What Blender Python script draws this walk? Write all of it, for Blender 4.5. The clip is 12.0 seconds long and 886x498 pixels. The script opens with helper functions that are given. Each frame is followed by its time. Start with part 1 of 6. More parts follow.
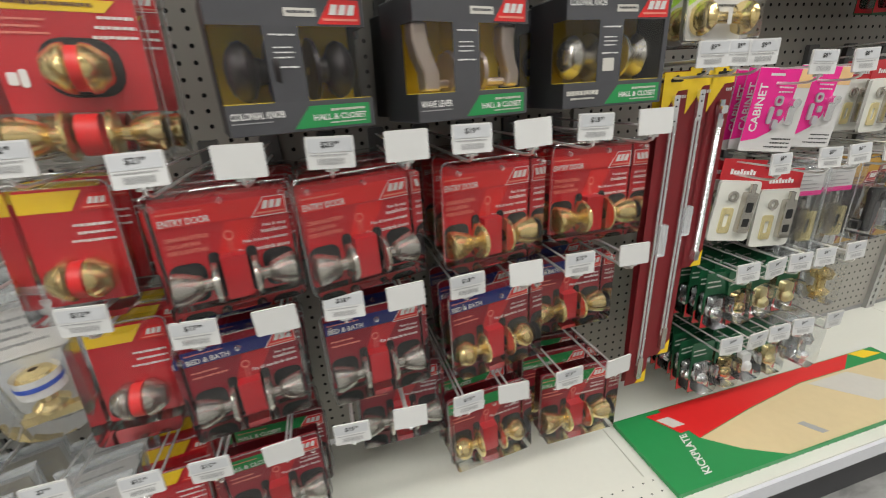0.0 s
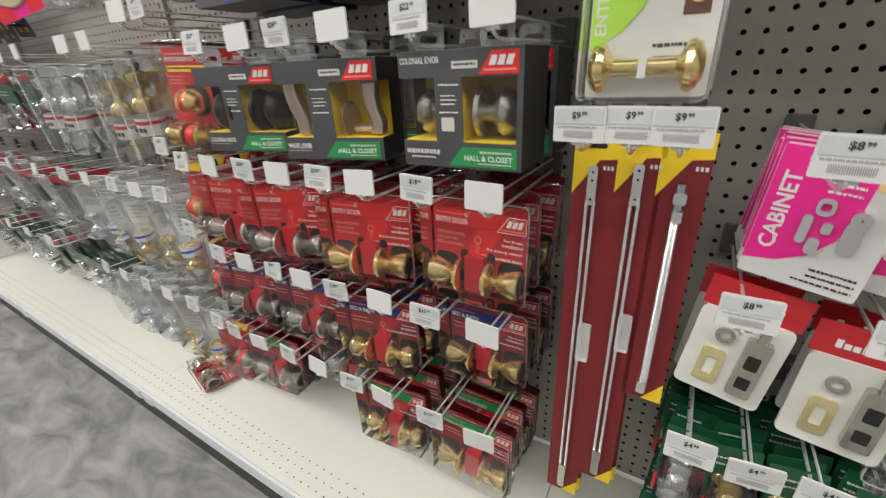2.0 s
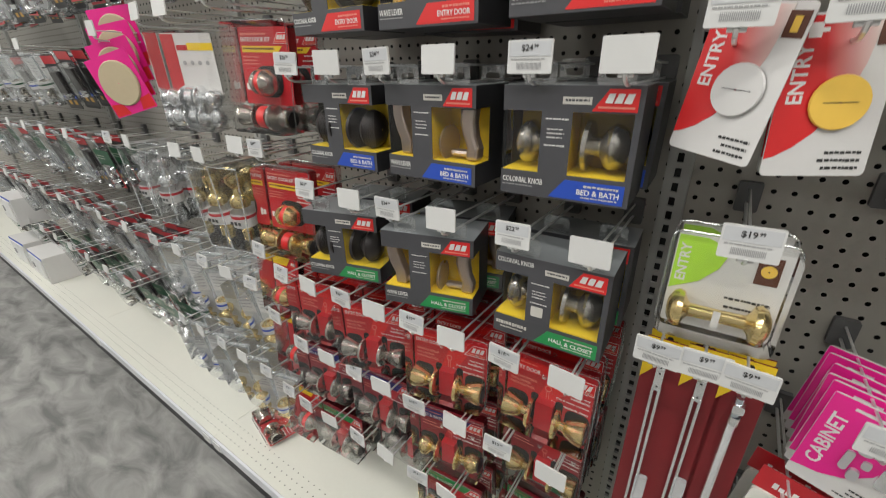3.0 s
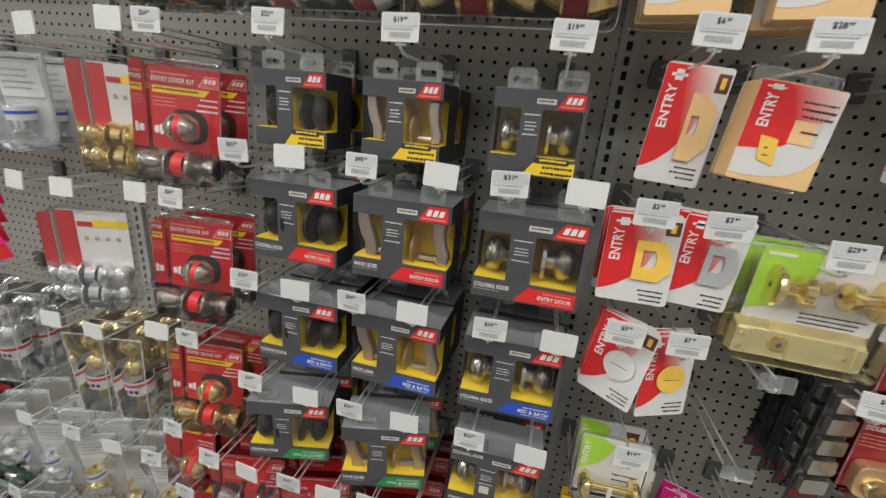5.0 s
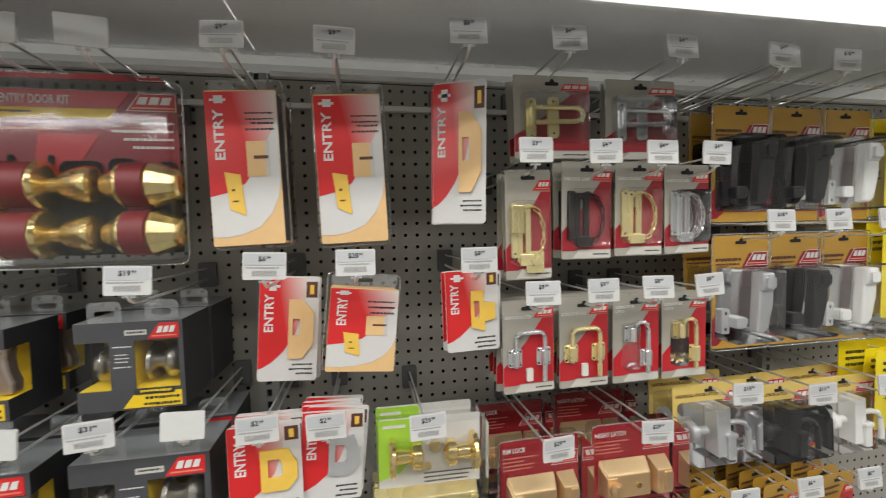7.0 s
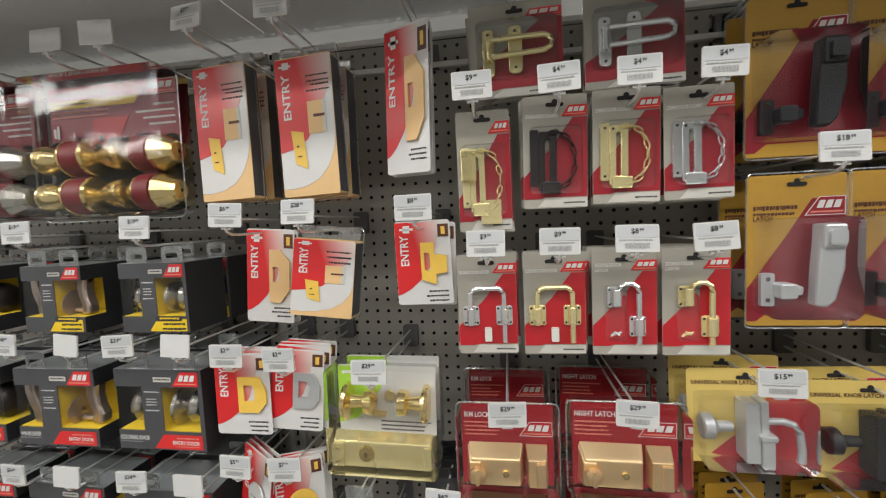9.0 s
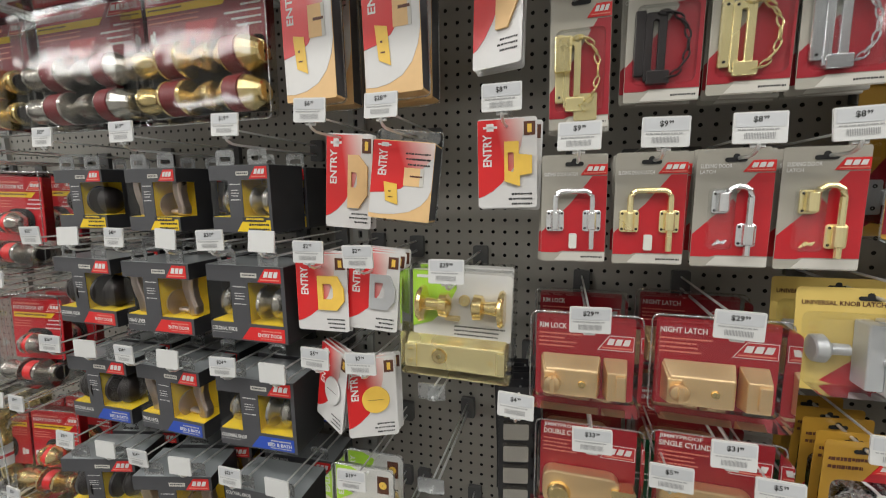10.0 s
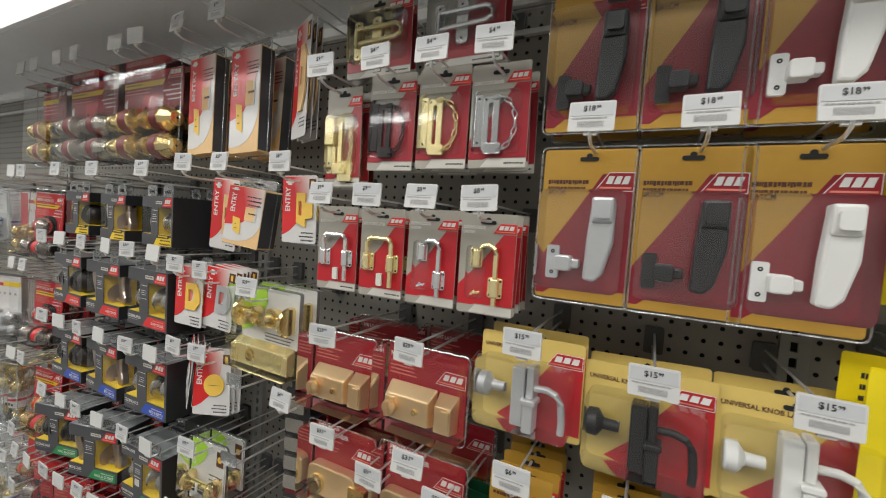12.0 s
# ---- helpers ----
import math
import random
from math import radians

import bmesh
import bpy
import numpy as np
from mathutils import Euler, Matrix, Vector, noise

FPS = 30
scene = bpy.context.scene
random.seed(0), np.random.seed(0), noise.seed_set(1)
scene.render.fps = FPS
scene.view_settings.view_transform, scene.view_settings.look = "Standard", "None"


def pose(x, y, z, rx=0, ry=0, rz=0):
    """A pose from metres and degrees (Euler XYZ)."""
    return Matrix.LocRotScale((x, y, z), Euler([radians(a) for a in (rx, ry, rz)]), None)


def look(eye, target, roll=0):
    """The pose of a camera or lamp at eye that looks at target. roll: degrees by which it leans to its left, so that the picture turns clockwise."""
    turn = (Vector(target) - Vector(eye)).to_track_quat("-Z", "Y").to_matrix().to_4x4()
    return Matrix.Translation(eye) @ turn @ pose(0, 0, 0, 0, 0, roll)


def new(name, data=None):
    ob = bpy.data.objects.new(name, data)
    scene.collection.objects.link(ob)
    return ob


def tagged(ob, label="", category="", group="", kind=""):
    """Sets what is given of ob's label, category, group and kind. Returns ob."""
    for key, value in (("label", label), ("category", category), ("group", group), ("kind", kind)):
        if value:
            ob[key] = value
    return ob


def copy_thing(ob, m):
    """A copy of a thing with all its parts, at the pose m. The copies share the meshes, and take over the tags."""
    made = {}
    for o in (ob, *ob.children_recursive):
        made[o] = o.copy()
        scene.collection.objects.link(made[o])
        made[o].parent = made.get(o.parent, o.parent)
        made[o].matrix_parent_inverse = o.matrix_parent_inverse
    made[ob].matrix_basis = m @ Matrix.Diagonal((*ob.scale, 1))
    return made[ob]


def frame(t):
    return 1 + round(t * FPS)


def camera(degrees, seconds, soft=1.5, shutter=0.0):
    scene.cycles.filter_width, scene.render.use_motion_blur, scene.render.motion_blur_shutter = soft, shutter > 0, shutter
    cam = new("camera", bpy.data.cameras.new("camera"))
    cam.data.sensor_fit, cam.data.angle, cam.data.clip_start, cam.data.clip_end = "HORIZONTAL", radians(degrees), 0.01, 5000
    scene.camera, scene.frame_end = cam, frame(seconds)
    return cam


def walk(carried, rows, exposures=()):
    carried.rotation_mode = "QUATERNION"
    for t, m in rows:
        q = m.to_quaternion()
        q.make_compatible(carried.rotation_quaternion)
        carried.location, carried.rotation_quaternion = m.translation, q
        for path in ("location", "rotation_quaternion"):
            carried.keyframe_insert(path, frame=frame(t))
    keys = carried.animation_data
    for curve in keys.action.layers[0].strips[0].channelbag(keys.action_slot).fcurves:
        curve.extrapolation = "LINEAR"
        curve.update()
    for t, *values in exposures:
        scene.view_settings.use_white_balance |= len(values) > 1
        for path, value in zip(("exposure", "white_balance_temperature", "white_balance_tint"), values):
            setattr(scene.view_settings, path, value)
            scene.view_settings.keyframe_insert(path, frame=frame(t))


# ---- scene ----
cam = camera(94.5, 12.0, soft=1.0, shutter=0.2)
PATH = [
    (0, (0.009, 0.002, 1.003), (0.49, 1.803, 0.276), -3.4),
    (0.5, (0.332, 0.025, 1.0), (0.54, 1.868, 0.25), -4.1),
    (1, (0.507, 0.093, 0.97), (0.301, 1.93, 0.207), -4.9),
    (1.5, (0.646, 0.124, 0.99), (-0.007, 1.843, 0.203), -4.1),
    (2, (0.714, 0.078, 1.098), (-0.259, 1.618, 0.272), -3.0),
    (2.5, (0.664, 0.047, 1.245), (-0.412, 1.513, 0.412), -2.7),
    (2.7, (0.644, 0.04, 1.304), (-0.43, 1.512, 0.48), -2.1),
    (4.5, (0.492, -0.02, 1.643), (-0.171, 1.694, 0.854), 5.2),
    (5, (0.444, -0.069, 1.726), (0.019, 1.779, 1.09), 5.2),
    (5.5, (0.447, -0.084, 1.794), (0.221, 1.847, 1.324), 3.3),
    (5.8, (0.478, -0.089, 1.815), (0.391, 1.877, 1.458), 2.3),
    (6, (0.514, -0.088, 1.835), (0.494, 1.887, 1.52), 1.8),
    (6.5, (0.628, -0.07, 1.883), (0.837, 1.91, 1.687), 0.3),
    (7, (0.757, -0.054, 1.894), (1.128, 1.909, 1.789), -1.2),
    (7.2, (0.82, -0.067, 1.895), (1.215, 1.892, 1.806), -1.6),
    (8.8, (1.063, -0.049, 1.837), (0.83, 1.933, 1.718), -2.4),
    (9, (1.064, -0.045, 1.826), (0.743, 1.924, 1.677), -2.5),
    (9.5, (1.004, -0.043, 1.803), (0.554, 1.888, 1.536), -1.6),
    (10, (1.012, -0.047, 1.722), (0.454, 1.851, 1.423), -0.8),
    (10.5, (1.102, 0.03, 1.679), (0.508, 1.91, 1.341), -0.3),
    (11, (1.211, 0.087, 1.671), (0.543, 1.952, 1.395), 1.0),
    (11.5, (1.402, 0.008, 1.713), (0.614, 1.837, 1.53), 2.5),
    (12, (1.563, -0.005, 1.746), (0.655, 1.774, 1.625), 3.8),
]
EXPOSURE = [(0.0, 0.27), (1.6, 0.29), (2.7, 0.13), (4.5, -0.01), (6.5, 0.10), (8.8, 0.06), (12.0, -0.06)]
walk(cam, [(t, look(eye, target, roll)) for t, eye, target, roll in PATH], EXPOSURE)

# ---- light: the store's ceiling strips, and a faint grey world outside the closed hall ----
world = bpy.data.worlds.new("store_world")
world.use_nodes = True
world.node_tree.nodes["Background"].inputs[0].default_value = (0.8, 0.85, 0.9, 1)
world.node_tree.nodes["Background"].inputs[1].default_value = 0.05
scene.world = world
CEILING = 3.9


def strip_lamp(x0, x1, y, watts, width=0.24):
    lamp = bpy.data.lights.new("ceiling_strip", "AREA")
    lamp.shape, lamp.size, lamp.size_y, lamp.energy = "RECTANGLE", x1 - x0, width, watts
    lamp.color = (1.0, 0.985, 0.95)
    ob = new("ceiling_strip_lamp", lamp)
    ob.matrix_world = pose((x0 + x1) / 2, y, CEILING - 0.14)
    return ob


LAMP_ROWS = ((-6.9, 6.1, -0.9, 174, 0.3), (-6.9, 6.1, -2.0, 155, 0.3), (-6.9, -2.2, -3.4, 70, 0.5), (-6.9, -2.2, -5.8, 90, 0.5), (-6.9, 6.1, 2.2, 80, 0.24), (-6.9, 6.1, 4.2, 220, 1.5))
for row in LAMP_ROWS:
    strip_lamp(*row)

# ---- materials ----
MATS = {}


def mat(name, col, rough=0.5, metal=0.0, var=0.1, grain=60.0, bump=0.0, big=4.0, coat=0.0):
    if name in MATS:
        return MATS[name]
    m = bpy.data.materials.new(name)
    m.use_nodes = True
    nt = m.node_tree
    bs = nt.nodes["Principled BSDF"]
    bs.inputs["Roughness"].default_value = rough
    bs.inputs["Metallic"].default_value = metal
    bs.inputs["Coat Weight"].default_value = coat
    bs.inputs["Coat Roughness"].default_value = 0.15
    tc = nt.nodes.new("ShaderNodeTexCoord")
    info = nt.nodes.new("ShaderNodeObjectInfo")
    total = None
    for scale, amount in ((grain, 0.5), (big, 1.0)):
        n = nt.nodes.new("ShaderNodeTexNoise")
        n.noise_dimensions = "4D"
        n.inputs["Scale"].default_value = scale
        n.inputs["Detail"].default_value = 3
        nt.links.new(tc.outputs["Object"], n.inputs["Vector"])
        w = nt.nodes.new("ShaderNodeMath")
        w.operation = "MULTIPLY"
        w.inputs[1].default_value = 17.0
        nt.links.new(info.outputs["Random"], w.inputs[0])
        nt.links.new(w.outputs[0], n.inputs["W"])
        k = nt.nodes.new("ShaderNodeMath")
        k.operation = "MULTIPLY_ADD"
        k.inputs[1].default_value = var * amount * 2
        k.inputs[2].default_value = 1 - var * amount if total is None else -var * amount
        nt.links.new(n.outputs["Fac"], k.inputs[0])
        if total is None:
            total = k
            if bump:
                b = nt.nodes.new("ShaderNodeBump")
                b.inputs["Strength"].default_value = bump
                b.inputs["Distance"].default_value = 0.002
                nt.links.new(n.outputs["Fac"], b.inputs["Height"])
                nt.links.new(b.outputs["Normal"], bs.inputs["Normal"])
        else:
            s = nt.nodes.new("ShaderNodeMath")
            s.operation = "ADD"
            nt.links.new(total.outputs[0], s.inputs[0])
            nt.links.new(k.outputs[0], s.inputs[1])
            total = s
            r = nt.nodes.new("ShaderNodeMath")
            r.operation = "MULTIPLY_ADD"
            r.inputs[1].default_value = 0.16
            r.inputs[2].default_value = max(0.02, rough - 0.08)
            nt.links.new(n.outputs["Fac"], r.inputs[0])
            nt.links.new(r.outputs[0], bs.inputs["Roughness"])
    hs = nt.nodes.new("ShaderNodeHueSaturation")
    hs.inputs["Color"].default_value = (*col, 1)
    nt.links.new(total.outputs[0], hs.inputs["Value"])
    nt.links.new(hs.outputs["Color"], bs.inputs["Base Color"])
    MATS[name] = m
    return m


def clear(name, tint=(0.96, 0.97, 0.97), rough=0.06, gloss=0.04, wrinkle=0.25, haze=0.0):
    if name in MATS:
        return MATS[name]
    m = bpy.data.materials.new(name)
    m.use_nodes = True
    nt = m.node_tree
    nt.nodes.clear()
    out = nt.nodes.new("ShaderNodeOutputMaterial")
    tr = nt.nodes.new("ShaderNodeBsdfTransparent")
    tr.inputs[0].default_value = (*tint, 1)
    gl = nt.nodes.new("ShaderNodeBsdfGlossy")
    gl.inputs["Roughness"].default_value = rough
    fr = nt.nodes.new("ShaderNodeFresnel")
    fr.inputs["IOR"].default_value = 1.5
    ad = nt.nodes.new("ShaderNodeMath")
    ad.operation = "ADD"
    ad.use_clamp = True
    ad.inputs[1].default_value = gloss
    mx = nt.nodes.new("ShaderNodeMixShader")
    tc = nt.nodes.new("ShaderNodeTexCoord")
    n = nt.nodes.new("ShaderNodeTexNoise")
    n.inputs["Scale"].default_value = 11
    b = nt.nodes.new("ShaderNodeBump")
    b.inputs["Strength"].default_value = wrinkle
    b.inputs["Distance"].default_value = 0.004
    nt.links.new(tc.outputs["Object"], n.inputs["Vector"])
    nt.links.new(n.outputs["Fac"], b.inputs["Height"])
    nt.links.new(b.outputs["Normal"], gl.inputs["Normal"])
    nt.links.new(b.outputs["Normal"], fr.inputs["Normal"])
    nt.links.new(fr.outputs[0], ad.inputs[0])
    nt.links.new(ad.outputs[0], mx.inputs[0])
    nt.links.new(tr.outputs[0], mx.inputs[1])
    nt.links.new(gl.outputs[0], mx.inputs[2])
    df = nt.nodes.new("ShaderNodeBsdfDiffuse")
    df.inputs[0].default_value = (0.8, 0.82, 0.82, 1)
    hz = nt.nodes.new("ShaderNodeMixShader")
    hz.inputs[0].default_value = haze
    nt.links.new(mx.outputs[0], hz.inputs[1])
    nt.links.new(df.outputs[0], hz.inputs[2])
    nt.links.new(hz.outputs[0], out.inputs[0])
    MATS[name] = m
    return m


PEG = mat("painted_pegboard", (0.325, 0.31, 0.275), 0.5, var=0.08, grain=30, bump=0.05)
STEEL_GREY = mat("grey_painted_steel", (0.33, 0.33, 0.31), 0.45, var=0.08, bump=0.03)
SHELF_GREY = mat("shelf_grey_steel", (0.88, 0.90, 0.92), 0.42, var=0.05)
DECK = mat("cream_deck_enamel", (0.66, 0.66, 0.59), 0.32, var=0.05, grain=90, bump=0.03)
# near-black that stands in for the shade inside holes, gaps and recesses
DARK = mat("recess_shade", (0.012, 0.012, 0.012), 0.8)
KICK = mat("black_kickplate", (0.03, 0.03, 0.033), 0.5)
RAIL = mat("price_rail_plastic", (0.62, 0.63, 0.66), 0.35)
WIRE = mat("zinc_wire", (0.80, 0.80, 0.79), 0.32, 0.7)
BRACKET = mat("smoked_bracket", (0.10, 0.10, 0.10), 0.4)
TAG = mat("white_tag_paper", (0.60, 0.60, 0.585), 0.45, var=0.05)
TAGGREY = mat("grey_tag_band", (0.50, 0.51, 0.52), 0.5)
INK = mat("black_ink", (0.03, 0.03, 0.03), 0.6)
INKGREY = mat("grey_ink", (0.33, 0.33, 0.33), 0.6)
WHITE = mat("white_print", (0.70, 0.69, 0.67), 0.5, var=0.05)
CARDWHITE = mat("white_card", (0.62, 0.61, 0.595), 0.38, var=0.06, coat=0.3)
RED = mat("red_card", (0.46, 0.012, 0.020), 0.38, var=0.16, coat=0.35)
BRIGHTRED = mat("bright_red_print", (0.66, 0.020, 0.020), 0.4, var=0.1, coat=0.3)
MAROON = mat("maroon_card", (0.23, 0.008, 0.020), 0.4, var=0.15, coat=0.3)
DULLRED = mat("dull_red_card", (0.17, 0.010, 0.014), 0.5, var=0.12)
SALMON = mat("pale_red_print", (0.72, 0.24, 0.18), 0.45)
YELLOW = mat("yellow_print", (0.80, 0.55, 0.02), 0.45)
OCHRE = mat("ochre_card", (0.44, 0.245, 0.032), 0.4, var=0.14, coat=0.3)
LEMON = mat("lemon_card", (0.64, 0.47, 0.13), 0.35, var=0.1, coat=0.3)
SIGNYEL = mat("bright_yellow_sign", (0.85, 0.68, 0.01), 0.4)
BLUE = mat("blue_print", (0.02, 0.07, 0.42), 0.45)
NAVY = mat("navy_print", (0.02, 0.03, 0.16), 0.45)
GREEN = mat("green_print", (0.02, 0.25, 0.07), 0.45)
DKGREEN = mat("dark_green_card", (0.008, 0.075, 0.03), 0.4, var=0.2, coat=0.3)
LIME = mat("lime_print", (0.38, 0.65, 0.05), 0.45)
PINK = mat("magenta_card", (0.78, 0.015, 0.26), 0.4, coat=0.3)
GREYCARD = mat("warm_grey_card", (0.36, 0.34, 0.29), 0.4, var=0.07, coat=0.3)
PALEGREY = mat("pale_grey_print", (0.55, 0.53, 0.48), 0.45)
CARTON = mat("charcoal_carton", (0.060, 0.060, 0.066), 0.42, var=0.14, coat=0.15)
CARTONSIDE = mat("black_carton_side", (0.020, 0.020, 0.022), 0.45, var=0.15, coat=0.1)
# lid colour lightened to paint the ceiling light and sheen on it
LITCARTONTOP = mat("lit_carton_lid", (0.22, 0.235, 0.24), 0.3, coat=0.5)
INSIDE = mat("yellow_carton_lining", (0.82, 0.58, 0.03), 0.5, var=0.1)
# the yellow lining darkened, painting the shade deep inside ball knob boxes
SHADEDLINING = mat("shaded_yellow_lining", (0.46, 0.31, 0.03), 0.55, var=0.2)
CREAM = mat("cream_brass_print", (0.62, 0.50, 0.29), 0.4, var=0.1, coat=0.3)
BUFF = mat("buff_print", (0.72, 0.47, 0.22), 0.5, var=0.15)
GOLDPRINT = mat("golden_print", (0.78, 0.50, 0.08), 0.45, var=0.2)
BRASS = mat("polished_brass", (0.90, 0.71, 0.34), 0.2, 0.95, var=0.06)
PALEBRASS = mat("bright_brass_plate", (0.93, 0.81, 0.44), 0.27, 0.78, var=0.06)
TANBRASS = mat("satin_bronze_case", (0.92, 0.68, 0.38), 0.36, 0.85, var=0.08)
NICKEL = mat("satin_nickel", (0.58, 0.55, 0.50), 0.24, 0.95, var=0.06)
LEVERMETAL = mat("satin_lever_metal", (0.56, 0.46, 0.40), 0.3, 0.9, var=0.1, big=30)
CHROME = mat("chrome", (0.90, 0.91, 0.92), 0.22, 0.92, var=0.05)
ZINC = mat("bright_zinc_steel", (0.62, 0.68, 0.74), 0.25, 1.0)
BRONZE = mat("dark_bronze", (0.035, 0.03, 0.03), 0.35, 0.5)
BLACK = mat("black_plastic", (0.02, 0.02, 0.022), 0.35)
SILVER = mat("aluminium_paint", (0.62, 0.63, 0.64), 0.35, 0.6)
WHITEPLASTIC = mat("white_enamel", (0.74, 0.74, 0.72), 0.3)
TAN = mat("tan_felt", (0.50, 0.42, 0.28), 0.8)
BROWN = mat("brown_print", (0.10, 0.035, 0.02), 0.5)
FROST = mat("frosted_tray", (0.46, 0.47, 0.47), 0.3, var=0.12, big=30)
DEEPRED = mat("deep_red_card", (0.30, 0.010, 0.020), 0.4, var=0.15, coat=0.3)
MILKY = mat("milky_blister", (0.66, 0.66, 0.60), 0.3, var=0.06)
CLEAR = clear("clear_plastic", rough=0.07, gloss=0.02, wrinkle=0.3)
RIM = clear("clear_rim", (0.93, 0.94, 0.94), 0.14, 0.12, 0.3, 0.05)
BAGRIM = clear("clear_bag_rim", (0.88, 0.90, 0.90), 0.12, 0.16, 0.5, 0.26)
BAG = clear("clear_bag", (0.97, 0.98, 0.98), 0.08, 0.05, 0.9, 0.008)
CLEARS = (CLEAR, RIM, BAG, BAGRIM)
WHITEWALL = mat("white_wall_paint", (0.5, 0.5, 0.48), 0.7)
PARTITION = mat("pale_bounce_paint", (0.60, 0.60, 0.59), 0.6)
TILEWHITE = mat("ceiling_paint", (0.52, 0.52, 0.51), 0.8)


def floor_material():
    m = bpy.data.materials.new("mottled_grey_floor")
    m.use_nodes = True
    nt = m.node_tree
    bs = nt.nodes["Principled BSDF"]
    bs.inputs["Roughness"].default_value = 0.55
    tc = nt.nodes.new("ShaderNodeTexCoord")
    mp = nt.nodes.new("ShaderNodeMapping")
    mp.inputs["Scale"].default_value = (5.0, 11.0, 1)
    mp.inputs["Rotation"].default_value = (0, 0, 0.25)
    n = nt.nodes.new("ShaderNodeTexNoise")
    n.inputs["Scale"].default_value = 1.0
    n.inputs["Detail"].default_value = 6
    n.inputs["Roughness"].default_value = 0.55
    n.inputs["Distortion"].default_value = 0.6
    f = nt.nodes.new("ShaderNodeTexNoise")
    f.inputs["Scale"].default_value = 220
    f.inputs["Detail"].default_value = 2
    r = nt.nodes.new("ShaderNodeValToRGB")
    r.color_ramp.elements[0].position, r.color_ramp.elements[0].color = 0.34, (0.13, 0.13, 0.125, 1)
    r.color_ramp.elements[1].position, r.color_ramp.elements[1].color = 0.66, (0.33, 0.325, 0.31, 1)
    b = nt.nodes.new("ShaderNodeBump")
    b.inputs["Strength"].default_value, b.inputs["Distance"].default_value = 0.15, 0.002
    nt.links.new(tc.outputs["Object"], mp.inputs["Vector"])
    nt.links.new(mp.outputs[0], n.inputs["Vector"])
    nt.links.new(tc.outputs["Object"], f.inputs["Vector"])
    nt.links.new(n.outputs["Fac"], r.inputs[0])
    nt.links.new(r.outputs[0], bs.inputs["Base Color"])
    nt.links.new(f.outputs["Fac"], b.inputs["Height"])
    nt.links.new(b.outputs[0], bs.inputs["Normal"])
    return m


def fading_print(name, first, last, dx, dz, start, end):
    """Ink that fades across the print from one colour to another."""
    m = mat(name, first, 0.4, var=0.08, coat=0.3)
    nt = m.node_tree
    bs = nt.nodes["Principled BSDF"]
    tc = nt.nodes.new("ShaderNodeTexCoord")
    sp = nt.nodes.new("ShaderNodeSeparateXYZ")
    nt.links.new(tc.outputs["Generated"], sp.inputs[0])
    a = nt.nodes.new("ShaderNodeMath")
    a.operation = "MULTIPLY"
    a.inputs[1].default_value = dx
    nt.links.new(sp.outputs["X"], a.inputs[0])
    b = nt.nodes.new("ShaderNodeMath")
    b.operation = "MULTIPLY_ADD"
    b.inputs[1].default_value = dz
    nt.links.new(sp.outputs["Z"], b.inputs[0])
    nt.links.new(a.outputs[0], b.inputs[2])
    r = nt.nodes.new("ShaderNodeValToRGB")
    r.color_ramp.elements[0].position, r.color_ramp.elements[0].color = start, (*first, 1)
    r.color_ramp.elements[1].position, r.color_ramp.elements[1].color = end, (*last, 1)
    nt.links.new(b.outputs[0], r.inputs[0])
    nt.links.new(r.outputs[0], bs.inputs["Base Color"])
    return m


FADERED = fading_print("fading_red_print", (0.62, 0.016, 0.018), (0.66, 0.58, 0.54), 0.75, 0.25, 0.52, 0.98)
FLOOR = floor_material()


